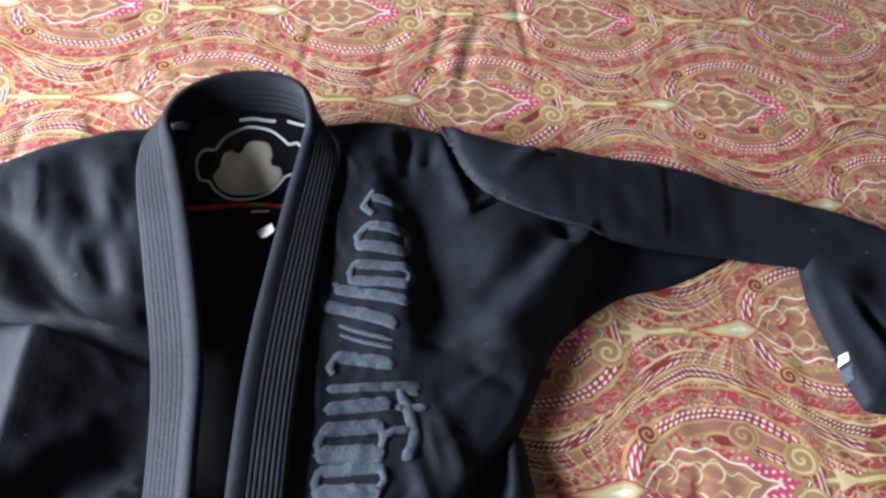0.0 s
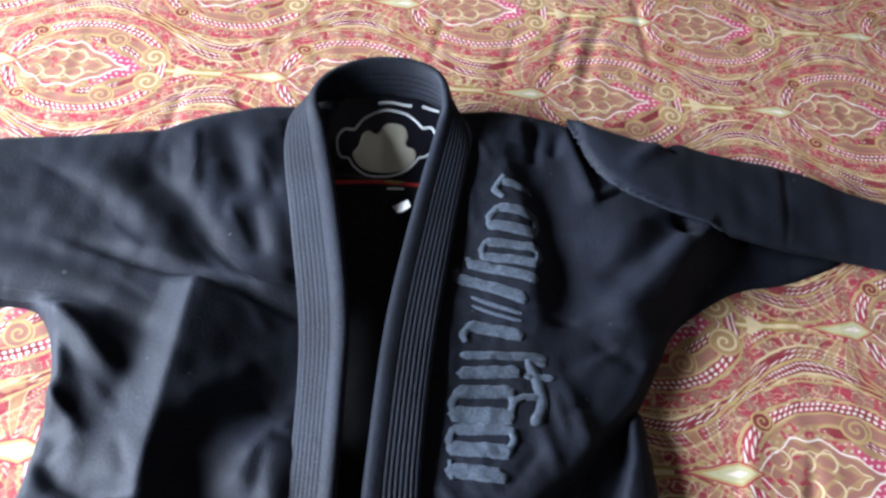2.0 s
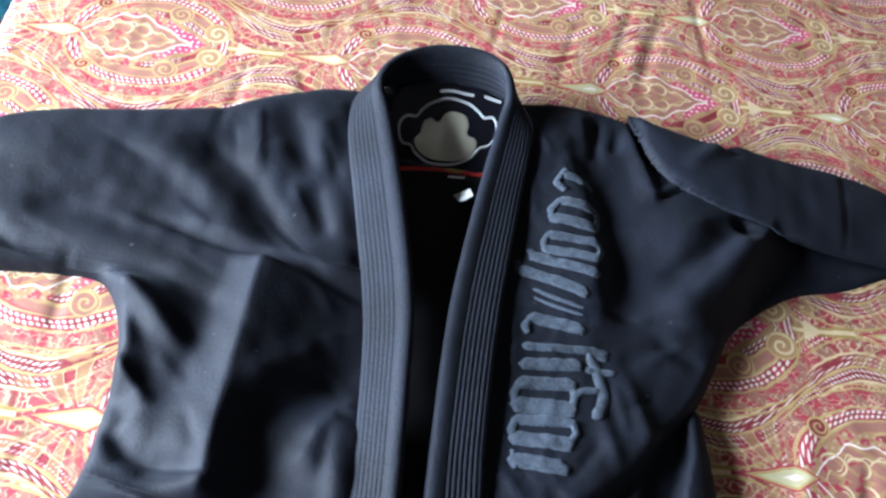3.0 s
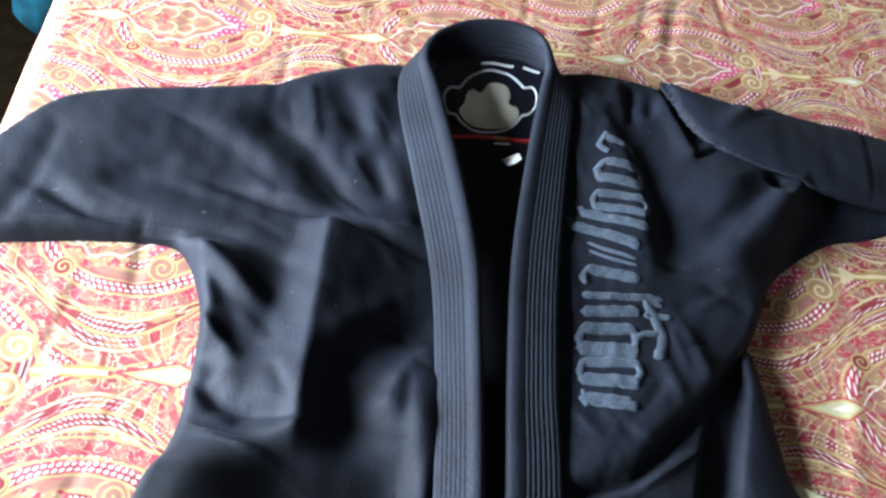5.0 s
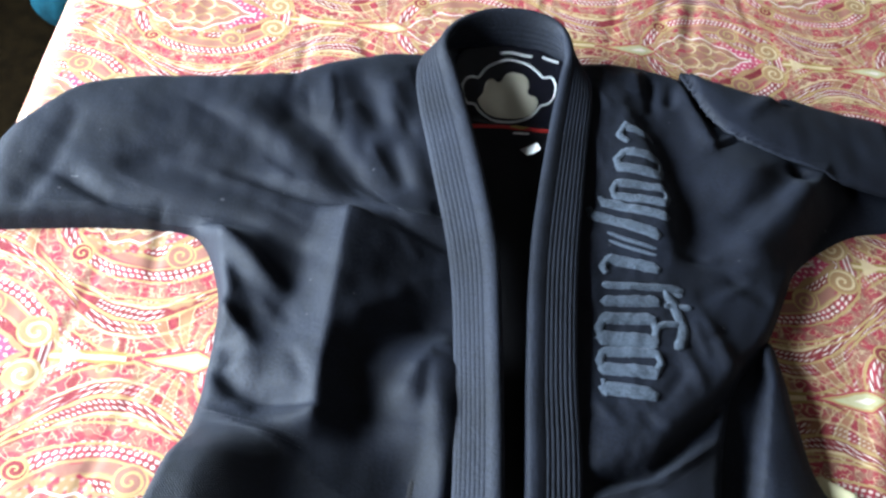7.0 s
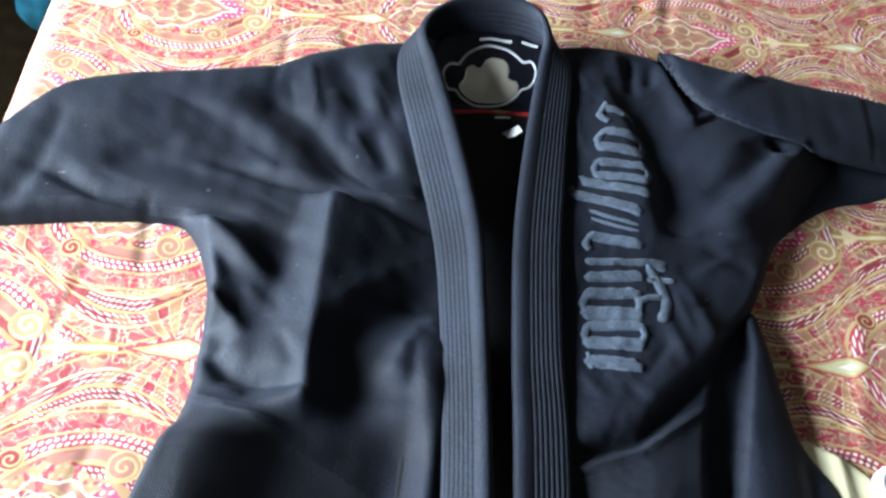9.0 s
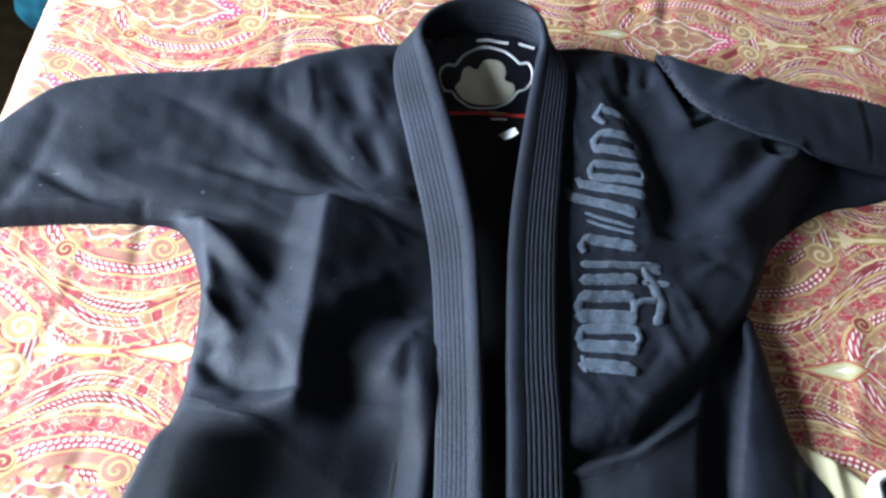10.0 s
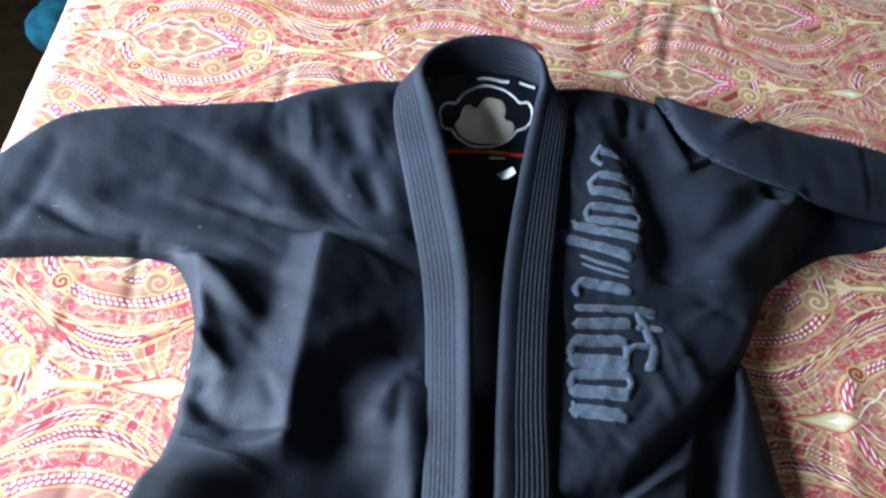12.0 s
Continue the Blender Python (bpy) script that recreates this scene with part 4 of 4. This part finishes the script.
def stitching(pts, fn, outline, label):
    """A run of short thread dashes along a seam."""
    line = spline(pts, 30, False)
    step = np.r_[0, np.cumsum(np.hypot(*np.diff(line, axis=0).T))]
    at = np.arange(0.002, step[-1] - 0.004, 0.0042)
    p = np.stack([np.interp(at, step, line[:, i]) for i in (0, 1)], 1)
    q = np.stack([np.interp(at + 0.0026, step, line[:, i]) for i in (0, 1)], 1)
    zp, zq = surface(fn, outline, p) + 0.0006, surface(fn, outline, q) + 0.0006
    bm = bmesh.new()
    for a, b, za, zb in zip(p, q, zp, zq):
        t = (b - a) / np.hypot(*(b - a)) * 0.0005
        vs_ = [bm.verts.new((*xy, z)) for xy, z in (((a[0] - t[1], a[1] + t[0]), za - 0.0006), ((b[0] - t[1], b[1] + t[0]), zb - 0.0006), ((b[0], b[1]), zb), ((a[0], a[1]), za), ((a[0] + t[1], a[1] - t[0]), za - 0.0006), ((b[0] + t[1], b[1] - t[0]), zb - 0.0006))]
        bm.faces.new((vs_[0], vs_[1], vs_[2], vs_[3]))
        bm.faces.new((vs_[3], vs_[2], vs_[5], vs_[4]))
    tagged(part("seam_stitching", bm, M_STITCH, jacket, label), kind="stuff")


stitching([(-0.050, 0.104), (0.022, 0.134), (0.102, 0.199)], right_height, RIGHT, "row of grey seam stitches")
stitching([(-0.050, 0.094), (0.024, 0.124), (0.104, 0.189)], right_height, RIGHT, "row of grey seam stitches")
stitching([(-0.422, 0.139), (-0.370, 0.131), (-0.313, 0.123)], left_height, LEFT, "row of grey seam stitches")
stitching([(-0.418, 0.131), (-0.370, 0.123), (-0.315, 0.115)], left_height, LEFT, "row of grey seam stitches")
stitching([(-0.325, 0.470), (-0.253, 0.407), (-0.208, 0.410)], left_height, LEFT, "row of grey seam stitches")
stitching([(-0.640, 0.354), (-0.560, 0.367), (-0.470, 0.369)], left_height, LEFT, "row of grey seam stitches")

# neck patch, tape and size tag on the inner back
patch = decal("neck_patch", spline([(-0.232, 0.615), (-0.160, 0.612), (-0.085, 0.622), (-0.080, 0.680), (-0.088, 0.735), (-0.150, 0.745), (-0.225, 0.728), (-0.238, 0.670)]), M_PATCH, jacket, "glossy black neck patch with a pale emblem", 0.0015)
face = spline([(-0.196, 0.648), (-0.190, 0.662), (-0.188, 0.680), (-0.179, 0.688), (-0.169, 0.684), (-0.162, 0.697), (-0.149, 0.703), (-0.134, 0.700), (-0.127, 0.687), (-0.127, 0.673),
               (-0.116, 0.669), (-0.112, 0.657), (-0.119, 0.640), (-0.135, 0.629), (-0.154, 0.623), (-0.173, 0.624), (-0.187, 0.632)], 4)
decal("emblem_shape", face, M_PATCH_LIGHT, patch, "plain cream lobed print", 0.0026, cell=0.002)
for run in ([(-0.198, 0.684), (-0.187, 0.703), (-0.164, 0.717), (-0.138, 0.718), (-0.119, 0.708), (-0.110, 0.701), (-0.099, 0.703), (-0.092, 0.692), (-0.092, 0.675), (-0.099, 0.662), (-0.109, 0.657)],
            [(-0.109, 0.657), (-0.121, 0.636), (-0.144, 0.620), (-0.170, 0.617), (-0.189, 0.627), (-0.198, 0.639), (-0.209, 0.641), (-0.216, 0.655), (-0.218, 0.671), (-0.211, 0.683), (-0.198, 0.684)]):
    stroke(run, 0.0036, 0.95, "emblem_outline", M_PATCH_RIM, back_height, BACK, 0.0030, "silver outline print").parent = patch
# window reflections on the glossy patch, painted as pale strokes
for pts in ([(-0.174, 0.726), (-0.152, 0.730), (-0.129, 0.729)], [(-0.115, 0.730), (-0.092, 0.727)]):
    stroke(pts, 0.004, 0.9, "patch_glint", M_PATCH_RIM, back_height, BACK, 0.003, "thin painted window reflection on the patch").parent = patch
decal("neck_tape", spline([(-0.225, 0.594), (-0.198, 0.596), (-0.164, 0.605), (-0.099, 0.611), (-0.085, 0.612), (-0.085, 0.619), (-0.099, 0.619), (-0.164, 0.612), (-0.198, 0.604), (-0.225, 0.602)]), M_RED, jacket, "narrow red neck tape", 0.0016)
decal("tape_mark", spline([(-0.147, 0.608), (-0.124, 0.611), (-0.124, 0.617), (-0.147, 0.614)], 4), M_GOLD, jacket, "short gold mark on the red tape", 0.0024)
decal("tape_mark", np.array([(-0.143, 0.599), (-0.121, 0.602), (-0.121, 0.606), (-0.143, 0.603)]), M_TAG, jacket, "thin pale stitched dash under the tape", 0.002, cell=0.002)
# the tag stands up on its seam
bm = bmesh.new()
front = [bm.verts.new(p) for p in ((-0.132, 0.569, 0.560), (-0.113, 0.569, 0.578), (-0.108, 0.557, 0.580), (-0.116, 0.553, 0.573), (-0.124, 0.554, 0.567))]
bm.faces.new(front)
bmesh.ops.solidify(bm, geom=list(bm.faces), thickness=0.0006)
part("size_tag", bm, M_TAG, jacket, "small white size tag")
for name, mat, corners, label in (("cuff_label", M_TAG, [(0.549, 0.459), (0.556, 0.461), (0.556, 0.451), (0.549, 0.449)], "small white woven label on the cuff"),
                                  ("cuff_tab", M_THREAD, [(0.548, 0.443), (0.558, 0.446), (0.557, 0.429), (0.551, 0.425)], "narrow grey tab below the label")):
    decal(name, np.array(corners), mat, jacket, label, 0.002, cuff_height, CUFF, 0.002)

# ---- things around ----
corner = spline([(0.205, 0.182), (0.222, 0.180), (0.262, 0.158), (0.275, 0.140), (0.270, 0.100), (0.220, 0.060), (0.185, 0.090), (0.190, 0.150)])
vs, qs = cloth(corner, lambda x, y, d: bed_top(x, y) + (0.005 + ridge(x, y, 0.240, 0.18, 0.246, 0.08, 0.004, 0.004, 0.010)) * rim(d, 0.004), 0.003)
tagged(link_mesh("cloth_napkin", sheet_mesh("cloth_napkin", vs, qs), M_CREAM), "folded cream cloth tucked under the jacket hem", "cloth")


def handheld():
    """White rounded frame with a dark glossy face."""
    ob = tagged(new("handheld_console"), "white plastic handheld device with dark grey face", "device")
    w, h, r = 0.105, 0.155, 0.022
    loop = []
    for cx, cy, a0 in ((w / 2 - r, h / 2 - r, 0), (-w / 2 + r, h / 2 - r, 90), (-w / 2 + r, -h / 2 + r, 180), (w / 2 - r, -h / 2 + r, 270)):
        for k in range(9):
            a = radians(a0 + k * 90 / 8)
            loop.append((cx, cy, math.cos(a), math.sin(a)))
    bm = bmesh.new()
    rings = []
    for off, z in ((-0.003, 0.0), (0.0, 0.003), (0.0, 0.011), (-0.002, 0.014), (-0.006, 0.015), (-0.010, 0.014), (-0.011, 0.011)):
        rings.append([bm.verts.new((cx + c * (r + off), cy + s * (r + off), z)) for cx, cy, c, s in loop])
    for a, b in zip(rings, rings[1:]):
        for k in range(len(loop)):
            bm.faces.new((a[k], a[(k + 1) % len(loop)], b[(k + 1) % len(loop)], b[k]))
    bm.faces.new(rings[0][::-1])
    part("casing", bm, M_WHITE, ob)
    bm = bmesh.new()
    bm.faces.new([bm.verts.new((cx + c * (r - 0.0105), cy + s * (r - 0.0105), 0.0115)) for cx, cy, c, s in loop])
    part("screen", bm, M_SCREEN, ob, "dark grey glossy screen")
    return ob


device = handheld()
device.matrix_world = pose(0.326, 0.086, 0.553, 0, 0, 4)


def plush(x, y, r, seed):
    bm = bmesh.new()
    bmesh.ops.create_icosphere(bm, subdivisions=4, radius=1.0)
    rng = random.Random(seed)
    dirs = [Vector((rng.uniform(-1, 1), rng.uniform(-1, 1), rng.uniform(-0.2, 1))).normalized() for _ in range(7)]
    for v in bm.verts:
        n = v.co.normalized()
        k = 1.0 - 0.16 * sum(math.exp(-((n - d).length / 0.28) ** 2) for d in dirs) + 0.05 * noise.noise(n * 4 + Vector((seed, 0, 0)))
        v.co = Vector((n.x * r * k, n.y * r * k, max(-0.62, n.z * k) * r * 0.75 + r * 0.465))
    ob = link("plush_slipper", bm, M_BLUE)
    ob.location = (x, y, 0)
    return tagged(ob, "blue fluffy rounded slipper on the carpet", "slipper", "blue slippers")


plush(-1.125, 1.33, 0.085, 1)
plush(-1.150, 1.50, 0.105, 2)
